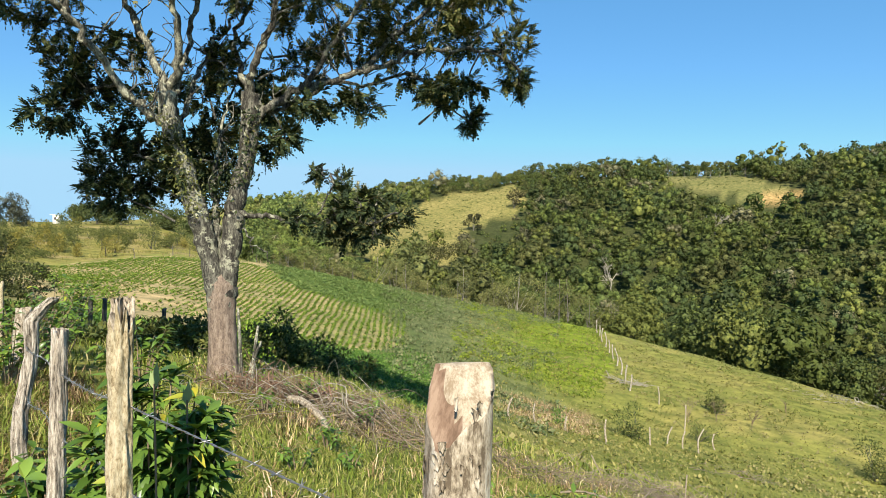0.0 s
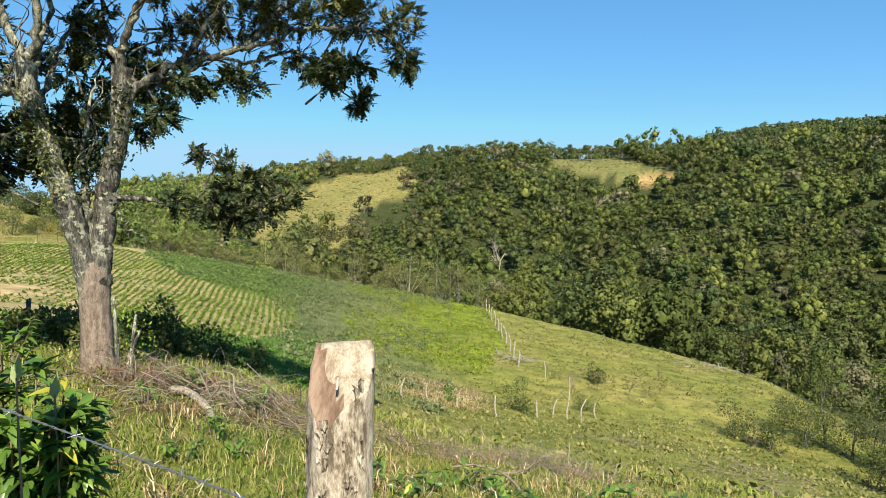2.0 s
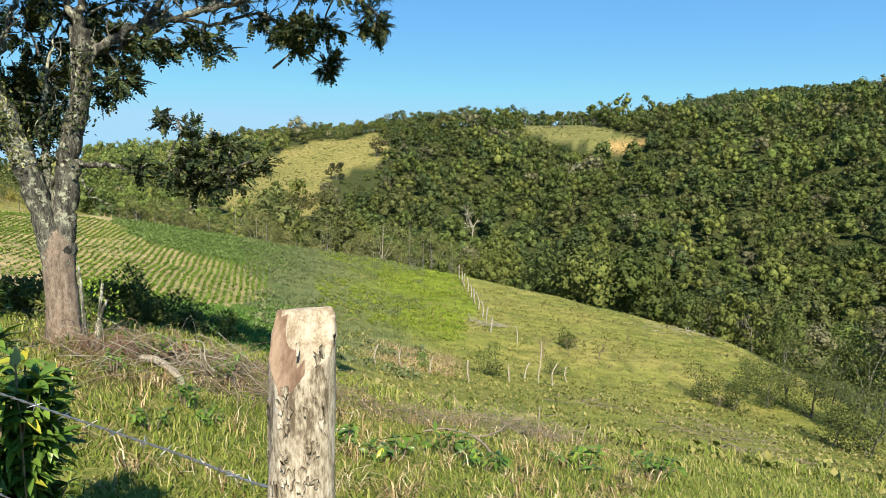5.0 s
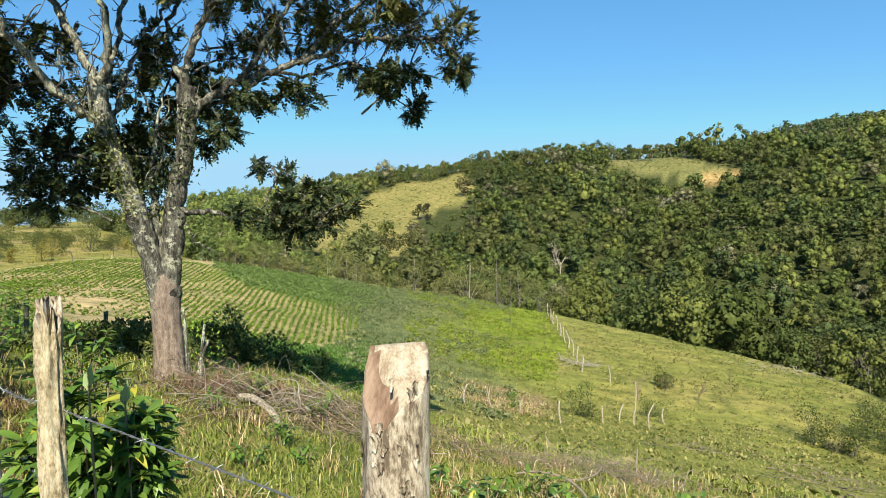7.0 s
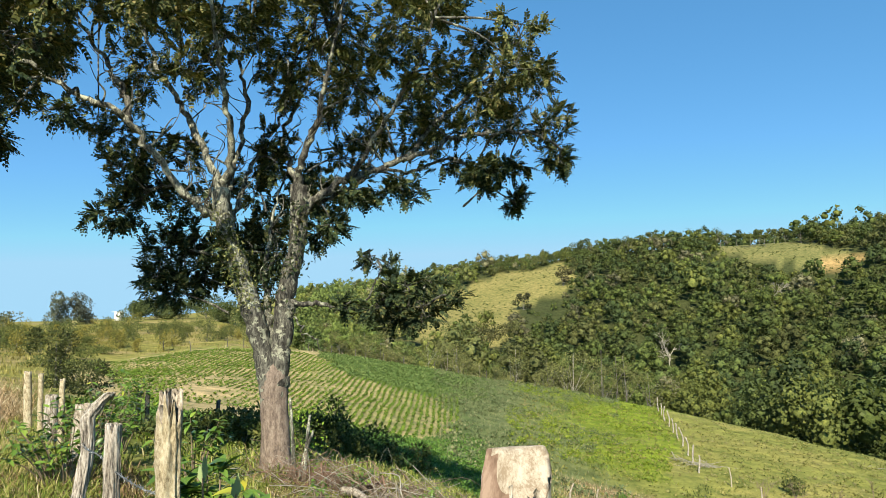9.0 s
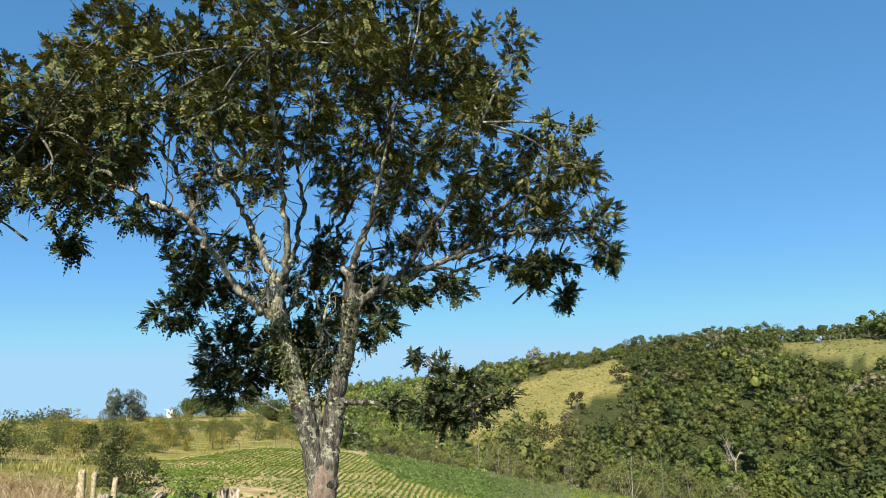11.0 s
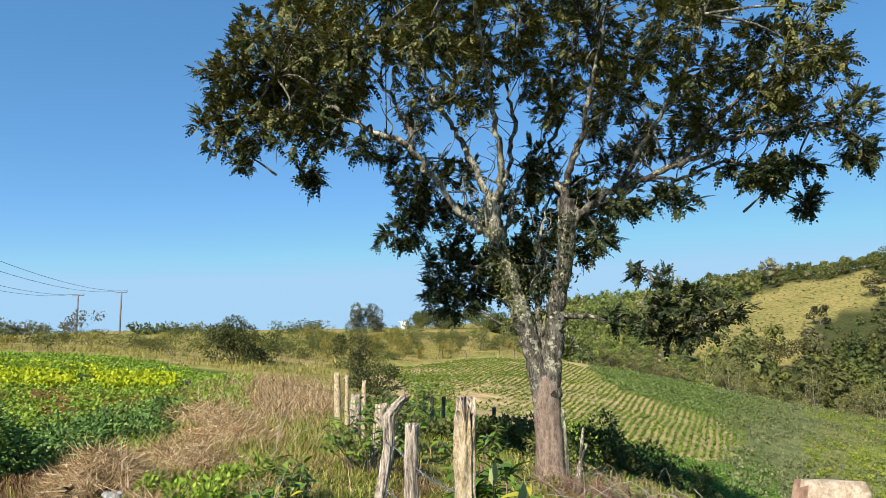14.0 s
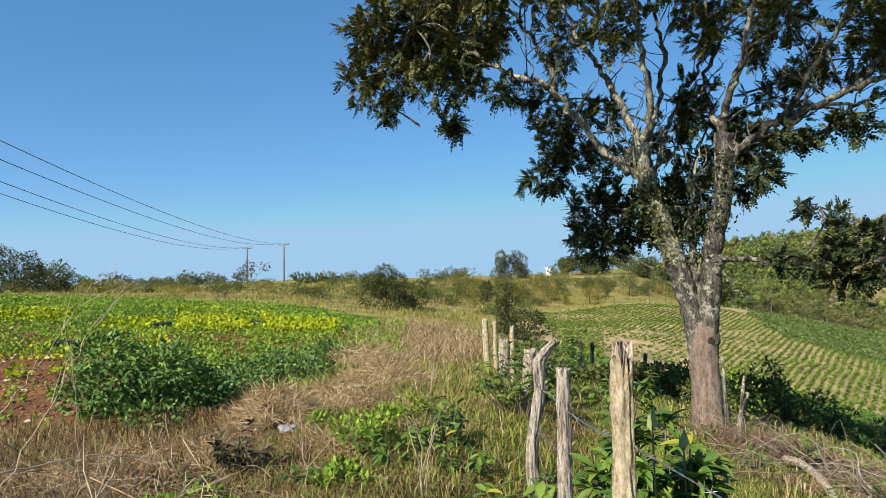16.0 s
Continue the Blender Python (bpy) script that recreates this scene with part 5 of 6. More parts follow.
not_brush = lambda x, y, az, r: ~((az > -17) & (az < -1) & (r > 7) & (r < 12) & (rng.uniform(size=len(r)) < .4))
cover("grass", "long green and yellowing grass near the fence", GRASS, [
    grass(50000, -40, 46, 3.2, 9, .05, .16, .008, lean=(.6, 2.8), clump=.09, keep=not_brush),
    grass(15000, -38, 46, 9, 16, .1, .24, .016, lean=(.3, 1.4), clump=.1, keep=not_brush),
    grass(18000, -52, -30, 3.6, 14, .08, .3, .01, lean=(.3, 1.5), clump=.1),
    grass(6500, -76, -40, 3.4, 9, .08, .28, .008, lean=(.4, 2.0), clump=.12),
    grass(9000, -56, -42, 3.6, 8.2, .08, .26, .008, lean=(.4, 1.8), clump=.1),
    grass(7000, -44, -30, 5, 11, .1, .3, .01, lean=(.4, 1.6), clump=.1)])
cover("pasture_grass", "cropped yellowish pasture grass in small tufts", PASTURE, [
    grass(34000, 0, 47, 7, 30, .05, .13, .03, lean=(.5, 2.2), clump=.2),
    grass(34000, 3, 46, 25, 68, .05, .15, .08, lean=(.6, 2.4), clump=.35, keep=lambda x, y, az, r: (r < brow(az) * .99) & (az > 4 + 12 * ramp(r, 34, 42)))])
cover("matted_straw", "matted brown old straw along the plot", leaf_material("old_straw", [(0.0, (.07, .035, .018)), (0.4, (.2, .115, .055)), (0.8, (.38, .25, .125)), (1.0, (.62, .49, .3))], .7, .2), [
    grass(24000, -76, -40, 3.8, 8.6, .1, .4, .007, lean=(.9, 3.0), clump=.16),
    grass(7000, -42, -28, 3.4, 9, .1, .3, .007, lean=(.8, 2.6), clump=.12)], "straw")
cover("straw", "flattened dry straw and dead stems", STRAW, [
    grass(17000, -47, -36, 6.5, 24, .2, .6, .009, lean=(.8, 3.5), clump=.22),
    grass(5000, -44, -35, 16, 34, .2, .65, .014, lean=(.6, 2.6), clump=.3),
    grass(7000, 5.5, 12.8, 28.5, 36, .1, .34, .013, lean=(.3, 1.6), clump=.4),
    grass(9000, -26, 8, 50, 90, .15, .45, .035, lean=(.2, 1.2), clump=.3, keep=lambda x, y, az, r: np.abs(r / brow(az) - .985) < .018),
    grass(3000, -20, 30, 4, 9, .1, .26, .008, lean=(.8, 2.6), clump=.05)], "straw")
cover("tawny_grass", "tall tawny grass on the rise", leaf_material("tawny_grass", [(0.0, (.15, .15, .045)), (0.6, (.31, .285, .075)), (1.0, (.5, .43, .15))], .7, .25), [
    grass(34000, -76, -17, 31, 125, .15, .45, .05, lean=(.2, 1.0), clump=.8, keep=lambda x, y, az, r: r > np.where(az < -34, np.interp(az, [-72, -60, -51, -44, -40, -34], [57, 54, 48, 38, 32, 36]), brow(az) * 1.03))])
WEED_GREY = leaf_material("grey_green_weed", [(0.0, (.10, .14, .055)), (0.6, (.18, .22, .095)), (1.0, (.30, .29, .15))], .7, .25)
cover("weeds", "grey-green weeds on the fallow strip", WEED_GREY, [
    grass(15000, -4.5, 9, 24, 82, .1, .26, .06, lean=(.4, 1.6), clump=.35, keep=lambda x, y, az, r: (r < brow(az) * .99) & (az < 9 - 3 * ramp(r, 40, 60)))], "weeds")
cover("bright_weeds", "bright yellow-green weeds on the fallow strip", leaf_material("bright_weed", [(0.0, (.12, .19, .025)), (0.6, (.22, .29, .035)), (1.0, (.38, .40, .08))], .6, .3), [
    grass(1500, -16, -13, 54, 76, .06, .16, .06, lean=(.4, 1.8), clump=.3, keep=lambda x, y, az, r: np.abs(az + 15.6 - (r - 55) * .1) < .9),
    grass(11000, 2, 13.8, 40, 77, .08, .22, .07, lean=(.4, 1.8), clump=.35, keep=lambda x, y, az, r: (r < brow(az) * .99) & (rng.uniform(size=len(r)) < ramp(az, 2, 9)))], "weeds")


# ---- the ploughed plot with its rows, and the low crop in front of it ----
def plants(P, size, n, leaf, up=.5):
    """Small leafy plants, n leaves each."""
    m = len(P)
    Q = np.repeat(P, n, 0)
    s = np.repeat(size, n)
    d = sphere_dirs(m * n)
    d[:, 2] = np.abs(d[:, 2]) * .8 + .1
    at = Q + d * (s * rng.uniform(.1, .8, m * n))[:, None]
    L = np.repeat(leaf * size / size.mean(), n) * rng.uniform(.7, 1.3, m * n)
    return leaves(at, unit(d + rng.normal(0, .5, d.shape)), unit(np.array([0, 0, up]) + d * .5 + rng.normal(0, .35, d.shape)), L, L * .75)


def crop_rows():
    """Nearly parallel rows with bare furrows between them, that open a little as they near the fence."""
    q, f = np.meshgrid(np.arange(-.3, .004, .0031), np.arange(100, 185, .13))
    q, f = q.ravel(), f.ravel() + rng.uniform(-.16, .16, f.size)
    q = q + rng.normal(0, .036, q.size) / f + .0006 * vnoise(q * 300, f, 6, 2, 41)
    x, y = 4 + np.sin(q) * f, -80 + np.cos(q) * f
    az, r = np.degrees(np.arctan2(x, y)), np.hypot(x, y)
    j = vnoise(x, y, 4.5, 2, 12)
    bare = ((az > -25.5) & (az < -16.8) & (r > 26) & (r < 47 + 5 * j)) | ((az > -18) & (az < -13.6) & (r > 40) & (r < 58) & (j > -.15))
    ok = (az > -31.5 + 2.5 * ramp(r, 60, 30)) & (az < -2.9) & (r > plot_foot(az)) & (r < row_top(az)) & (~bare | (rng.uniform(size=len(r)) < .4 + .4 * j)) & (rng.uniform(size=len(r)) < .9 + .35 * vnoise(x, y, 3.5, 2, 77))
    P = np.stack([x, y, ground_z(x, y) + .02], 1)[ok]
    return plants(P, rng.uniform(.03, .065, len(P)), 6, .105, up=1.2)


ROW_LEAF = leaf_material("row_crop_leaf", [(0.0, (.1, .175, .026)), (0.6, (.175, .27, .036)), (1.0, (.29, .37, .055))], 0.5, 0.3)
single("crop_rows", np_mesh("crop_rows", *crop_rows(), ROW_LEAF), "rows of young green vegetables on tan soil", "crop", kind="stuff")


def low_crop():
    P, az, r = scatter(10500, -33, -1, 15, 41, 1.6)
    ok = (r < plot_foot(az) - .6) & (r > 17 + 3 * vnoise(P[:, 0], P[:, 1], 4, 2, 14))
    P = P[ok]
    return plants(P, rng.uniform(.12, .28, len(P)), 14, .062)


PASTURE_DRY = leaf_material("dry_pasture_tuft", [(0, (.2, .19, .07)), (1, (.4, .35, .16))], .7, .2)


# leafy clumps that break up the fallow strip and the pasture
def clumps(n, az0, az1, r0, r1, s0, s1, leaf, m, seed, keep=lambda az, r: r < brow(az) * .985):
    P, az, r = scatter(n, az0, az1, r0, r1, 1.7)
    ok = keep(az, r) & (vnoise(P[:, 0], P[:, 1], 5, 2, seed) > -.1)
    P = P[ok]
    return plants(P, rng.uniform(s0, s1, len(P)), m, leaf)


single("fallow_weeds", np_mesh("fallow_weeds", *clumps(2400, -5, 10, 24, 84, .2, .5, .11, 18, 41), WEED_GREY), "bushy grey-green weeds on the fallow strip", "weeds", kind="stuff")
single("yellow_weeds", np_mesh("yellow_weeds", *clumps(1100, 1, 13.6, 40, 78, .2, .45, .11, 16, 42), leaf_material("yellow_green_weed", [(0, (.13, .2, .02)), (1, (.34, .4, .05))], .6, .3)), "bushy yellow-green weeds on the fallow strip", "weeds", kind="stuff")
single("pasture_tussocks", np_mesh("pasture_tussocks", *clumps(5200, 2, 46, 9, 68, .08, .24, .1, 7, 43), PASTURE), "green tussocks dotting the pasture", "weeds", kind="stuff")
single("dry_tussocks", np_mesh("dry_tussocks", *clumps(3600, 2, 46, 10, 68, .07, .2, .09, 6, 44), PASTURE_DRY), "dry tan tussocks dotting the pasture", "weeds", kind="stuff")
def brow_green():
    P, az, r = scatter(5600, -14.5, 1, 54, 84, 1.6)
    ok = (r < brow(az) * .97) & (r > row_top(az) - .8 + 6 * vnoise(P[:, 0], P[:, 1], 5, 2, 33).clip(0)) & (rng.uniform(size=len(r)) < ramp(-az, -1, 4))
    P = P[ok]
    return plants(P, rng.uniform(.1, .26, len(P)), 8, .13)


single("brow_weeds", np_mesh("brow_weeds", *brow_green(), leaf_material("brow_weed_leaf", [(0.0, (.085, .14, .035)), (0.6, (.15, .22, .06)), (1.0, (.24, .3, .1))], .6, .25)), "green weeds closing over the upper rows", "weeds", kind="stuff")


def meadow_tufts():
    P, az, r = scatter(4000, -11, 29, 150, 322, 1.8)
    el = (P[:, 2] - EYE) / r
    P = P[(inside(az, el, MEADOW) + inside(az, el, HIGH_MEADOW)) > 0]
    return plants(P, rng.uniform(.2, .55, len(P)), 7, .32)


single("meadow_tufts", np_mesh("meadow_tufts", *meadow_tufts(), SCRUB_LEAF), "scattered tufts and seedlings on the far meadows", "weeds", kind="stuff")
single("low_crop", np_mesh("low_crop", *low_crop(), DEEP_CROP), "dense low green crop below the rows", "crop", kind="stuff")


# ---- the vegetable plot on the level ground ----
def plot():
    P, az, r = scatter(9500, -76, -42, 8.5, 52, 1.3)
    edge = np.interp(az, [-72, -60, -51, -44], [55, 52, 46, 30])
    soil = (vnoise(P[:, 0], P[:, 1], 2.4, 2, 21) > np.interp(az, [-72, -64, -58, -50], [-.25, -.1, .3, .7]) + ramp(r, 15, 24)) & (r < 26)
    ok = (r < edge) & ~soil & (r > np.interp(az, [-72, -60, -50, -44], [11, 9.5, 9, 13]))
    P, r = P[ok], r[ok]
    return plants(P, rng.uniform(.12, .25, len(P)) * (1 + r / 70), 13, .078)


single("vegetable_plants", np_mesh("vegetable_plants", *plot(), CROP_LEAF), "leafy green vegetable plants crowding the plot", "vegetables", kind="stuff")


def lettuces():
    out = []
    for az0, az1, r0, r1, n in ((-59.8, -54.4, 22.5, 28.5, 760), (-53.4, -47.6, 21.8, 28.5, 820), (-60, -48, 31, 35, 90), (-74, -67.5, 27.2, 32, 460), (-65, -61, 24.5, 27.5, 120), (-72, -60, 13, 20, 26)):
        P, az, r = scatter(n, az0, az1, r0, r1)
        out.append(plants(P, rng.uniform(.18, .36, len(P)), 20, .1))
    return joined(out)


single("lettuce_rows", np_mesh("lettuce_rows", *lettuces(), LETTUCE), "bright yellow-green lettuces in broad rows", "lettuce", kind="stuff")

# ---- leafy plants by the fence ----
def broad_plant(name, at, width, height, stems, per_stem, leaf, label, material=None, ratio=.4, category="bush", spikes=0, group=""):
    """A bush of upright stems, each set with large drooping pointed leaves."""
    ob = thing(name, label, category, at, group)
    P, D, N, S = [], [], [], []
    for i in range(stems):
        a, b = rng.uniform(0, 6.28), rng.uniform(.15, 1) ** .6 * width * .5
        tip = np.array([math.cos(a) * b, math.sin(a) * b, height * rng.uniform(.6, 1.0) * (1 - .25 * (b / width * 2) ** 2)])
        foot = tip * np.array([.25, .25, 0])
        line = smooth_line([foot, (foot + tip) / 2 + np.array([0, 0, .08 * height]), tip], 5)
        V, F = tube(line, np.linspace(.008, .003, len(line)), 5, 0, False)
        part("stem", np_mesh("stem", V, F, TWIG, True), ob)
        for k in range(per_stem):
            s = rng.uniform(.25, 1.0) ** .7
            p = line[min(len(line) - 1, int(s * len(line)))]
            g = rng.uniform(0, 6.28)
            d = np.array([math.cos(g), math.sin(g), rng.uniform(-.55, .5) + (.5 if s > .93 else 0)])
            P.append(p), D.append(d), N.append(np.array([0, 0, 1.0]) + rng.normal(0, .3, 3)), S.append(leaf * rng.uniform(.6, 1.25))
    P, D, N, S = np.array(P), unit(np.array(D)), np.array(N), np.array(S)
    # each leaf: two halves folded along the midrib, bent along its length
    side = unit(np.cross(D, N))
    up = np.cross(side, D)
    prof = ((.0, .02), (.22, .8), (.5, 1.0), (.78, .6), (1.0, .02))
    sag = rng.uniform(.15, .5, len(P))
    rows = []
    for s, w in prof:
        c = P + D * (S * s)[:, None] - up * (S * sag * s * s)[:, None]
        h = (S * ratio * .5 * w)[:, None]
        rows.append(np.stack([c - side * h + up * h * .35, c, c + side * h + up * h * .35], 1))
    V = np.stack(rows, 1).reshape(-1, 3)
    k = np.arange(len(P))[:, None] * 15
    F = np.concatenate([k + np.array([[r * 3 + c, r * 3 + c + 1, r * 3 + c + 4, r * 3 + c + 3]]) for r in range(4) for c in range(2)])
    tagged(part("leaves", np_mesh("leaves", V, F, material or BROAD_LEAF, True), ob), kind="stuff")
    return ob


broad_plant("bush", Vector((-1.02, 2.42, float(ground_z(-1.02, 2.42)))), .5, 1.2, 72, 72, .09, "large-leaved dark green bush beside the tan post", ratio=.31)
for az, r, h in ((-23.0, 2.3, 1.25), (-20.6, 2.45, 1.17)):
    b = spot(az, r)
    sp = thing("leaf_shoot", "upright pale green leaf shoot above the bush", "plant", b, "pale shoots")
    V, F = tube(np.array([(0, 0, 0), (.01, 0, h * .5), (0, 0, h - .1)]), [.005, .004, .003], 5, 0, False)
    part("stem", np_mesh("stem", V, F, TWIG), sp)
    V, F = leaves(np.array([[0, 0, h - .12], [0, 0, h - .12]]), np.array([[.1, 0, 1], [-.25, .1, 1]]), np.array([[.2, -1, .1], [.3, -1, .1]]), np.array([.09, .06]), np.array([.032, .02]), .3)
    part("leaf", np_mesh("leaf", V, F, leaf_material("pale_leaf_%d" % int(h * 100), [(0, (.3, .38, .16)), (1, (.4, .48, .22))], .5, .3)), sp)
for az, r, w, h, n, lf in ((-30.5, 3.9, .9, .5, 12, .13), (-33.5, 4.3, .8, .45, 10, .12), (-27.5, 3.3, .6, .5, 8, .13), (-32.6, 8.0, 1.2, .95, 34, .1), (-31.2, 9.0, 1.1, 1.0, 34, .1), (-29.6, 10.5, 1.1, 1.2, 32, .11), (-40.3, 6.0, .7, .5, 9, .1), (-38.6, 6.2, .55, .6, 9, .1), (-37.6, 5.4, .5, .4, 7, .1),
                           (-43.5, 5.8, .7, .4, 9, .11), (-24.0, 8.6, 1.0, .9, 12, .14), (-12, 5.2, .35, .22, 7, .06), (-7.5, 5.6, .35, .2, 7, .06), (-9.5, 6.2, .4, .3, 9, .065), (-11.5, 8.3, .45, .45, 12, .06), (-6.2, 7.9, .45, .4, 12, .06), (-14.6, 7.6, .4, .3, 9, .06), (3.0, 5.6, .5, .25, 7, .09), (8.0, 5.4, .5, .25, 7, .09), (12.5, 5.8, .5, .28, 7, .09), (15.3, 5.4, .4, .25, 6, .09), (24, 6.2, .5, .25, 6, .1), (30, 6.4, .5, .3, 6, .1)):
    broad_plant("weed", spot(az, r, -.02), w, h, n, 12, lf, "green broad-leaved weed growing in the grass", group="weeds along the fence", category="weed")
for az, r, w, h in ((-22, 14.5, 1.5, .55), (-20.4, 14.2, 1.1, .8), (-24.5, 15, 1.6, .5), (-27, 14, 1.4, .45), (-17.2, 13, 1.2, .6), (-31, 13, 1.2, .7), (-14.4, 16.5, 1.2, 1.15), (-13.1, 16.6, 1.2, 1.05), (-11.7, 16.9, 1.3, .9), (-10.3, 17.2, 1.3, .8), (-8.8, 17.5, 1.3, .65), (-7.2, 17.8, 1.2, .55)):
    shrub("bush", az, r, w, h, 1100, .1, SCRUB_LEAF, "dark bush in the shade under the tree", "bush", group="shaded bushes under the tree")

# saplings by the foot of the tree
SAP = thing("sapling", "two thin pale stems with few leaves beside the trunk", "sapling", spot(-16.4, 9.1))
for k, (dx, lean, h) in enumerate(((0, -.05, 1.02), (.12, .09, .8), (.05, .2, .6))):
    V, F = tube(smooth_line([(dx, 0, -.05), (dx + lean * .4, 0, h * .5), (dx + lean, 0, h)], 5), np.linspace(.03, .016, 11), 8, .08)
    part("stem", np_mesh("stem", V, F, PALE_BARK, True), SAP)
(V, F), _ = bush_mesh(.36, .9, 150, .055)
part("foliage", np_mesh("foliage", V + np.array([.15, .1, .05]), F, CROP_LEAF), SAP)


# ---- brushwood ----
def brush(name, az, r, size, n, label, material=None, flat=.25, length=(.5, 1.6), rad=.008):
    at = spot(az, r)
    ob = thing(name, label, "brushwood", at)
    bits, thick = [], []
    for i in range(n):
        a = rng.uniform(0, 6.28)
        L = rng.uniform(*length)
        c = np.array([rng.normal(0, size * .45), rng.normal(0, size * .28), 0])
        d = np.array([math.cos(a), math.sin(a) * .7, rng.normal(0, .22)])
        p = [c + d * L * s + np.array([0, 0, abs(rng.normal(0, flat * .4))]) + rng.normal(0, .05, 3) for s in (-.5, -.15, .2, .5)]
        p = np.array(p)
        gz = ground_z(p[:, 0] + at[0], p[:, 1] + at[1]) - at[2]
        p[:, 2] = gz + np.clip(p[:, 2], .01, flat * 1.6)
        k = rad * rng.uniform(.3, 1.0) * (2.2 if i % 17 == 0 else 1)
        (thick if i % 17 == 0 else bits).append(tube(smooth_line(p, 3), np.linspace(k, k * .4, 10), 3 if i % 17 else 6, 0, False))
    for V, F in thick:
        part("branch", np_mesh("branch", V, F, material or TWIG, True), ob)
    V, F = joined(bits)
    tagged(part("twig_mass", np_mesh("twig_mass", V, F, material or TWIG), ob), kind="stuff")
    return ob


RED_TWIG = plain("reddish_dead_twigs", (.17, .1, .065), .9, vary=.4)
DULL_WOOD = plain("dull_grey_brown_wood", (.2, .16, .12), .9, vary=.4)
brush("brush_pile", -8.6, 8.9, 2.2, 85, "sprawling pile of dead branches below the tree", flat=.34, length=(.6, 1.7), rad=.0075)
brush("brush_pile", -9.5, 8.3, 1.9, 80, "grey dead branches tangled below the tree", PALE_WOOD, .38, (.5, 1.6), .006)
brush("brush_pile", -4.6, 8.0, 1.5, 70, "loose heap of dead twigs beside the grass", flat=.3, rad=.006)
brush("brush_pile", -13.6, 8.7, .9, 150, "red-brown dead twigs near the trunk", RED_TWIG, .35, (.3, .9), .007)
brush("brush_pile", -7.0, 7.2, 1.5, 60, "thin grey-brown twigs strewn over bare earth", DULL_WOOD, .2, (.3, 1.1), .005)
brush("brush_pile", 5.0, 7.6, 1.3, 90, "pinkish dead branches lying in the grass", flat=.2, rad=.005)
brush("brush_pile", 19.0, 8.6, 1.3, 150, "grey dead branches lying on the slope", DULL_WOOD, .25, (.4, 1.2), .0045)
brush("brush_pile", 14.0, 8.0, 1.2, 90, "loose grey branches on the slope", DULL_WOOD, .18, (.4, 1.2), .0045)
brush("brush_pile", 36.5, 21, 3.0, 130, "weathered grey branches scattered on the slope", DULL_WOOD, .2, (.8, 2.4), .014)
brush("brush_pile", 34.5, 26, 2.6, 60, "weathered grey branches lying on pasture", DULL_WOOD, .15, (.8, 2.0), .014)
brush("brush_pile", 24.0, 27, 2.2, 40, "bleached sticks lying on pasture", DULL_WOOD, .12, (.5, 1.6), .014)
brush("brush_pile", 15.6, 47, 1.8, 45, "bleached cut branches along the brow fence", PALE_WOOD, .3, (.8, 2.4), .02)
brush("brush_pile", 31.5, 58, 4.0, 60, "pale stones and sticks along the brow", PALE_WOOD, .15, (.5, 1.4), .03)


def log(pts, r0, r1, label, material):
    P = np.array([np.array(spot(a, r, h)) for a, r, h in pts])
    ob = thing("log", label, "log", Vector(P[0]))
    V, F = tube(smooth_line(P - P[0], 7), np.linspace(r0, r1, 7 * (len(P) - 1) + 1), 10, .07)
    part("bole", np_mesh("bole", V, F, material, True), ob)


log([(-12.6, 8.25, .05), (-11.6, 8.0, .09), (-10.4, 7.6, .07), (-9.3, 7.1, .02)], .05, .035, "pale crooked fallen branch on bare earth", POST_PALE)
log([(10.2, 6.75, .06), (12.0, 6.75, .12), (14.2, 6.6, .12), (15.6, 6.4, .08), (16.4, 6.2, .02)], .01, .014, "pale forked branch lying in grass", DULL_WOOD)
log([(14.4, 6.65, .1), (15.6, 6.8, .1), (16.8, 7.1, .13), (17.4, 7.3, .2)], .012, .007, "pale curved branch lying in grass", DULL_WOOD)
log([(39.0, 20.5, .1), (41.5, 20.8, .08), (43.5, 20, .03)], .05, .03, "grey fallen branch on the slope", PALE_WOOD)

# ---- the vegetable plot's odds and ends ----
VINE = leaf_material("vine_leaf", [(0.0, (.058, .130, .033)), (.6, (.124, .240, .058)), (1, (.247, .377, .098))], .5, .25)
for az, r, w, h, n in ((-61.8, 8.7, 1.35, 1.12, 5600), (-56.5, 9.8, 1.5, .45, 2400), (-53.0, 11.0, 1.8, .5, 2600), (-50.2, 12.4, 1.8, .5, 2400), (-48.2, 13.6, 1.3, .45, 1500), (-65.8, 9.3, .9, .4, 1000)):
    shrub("vine_bush", az, r, w, h, n, .075, VINE, "sprawling green vine bush with heart-shaped leaves", "bush", group="vines at the plot edge", up=.1, stems=6)


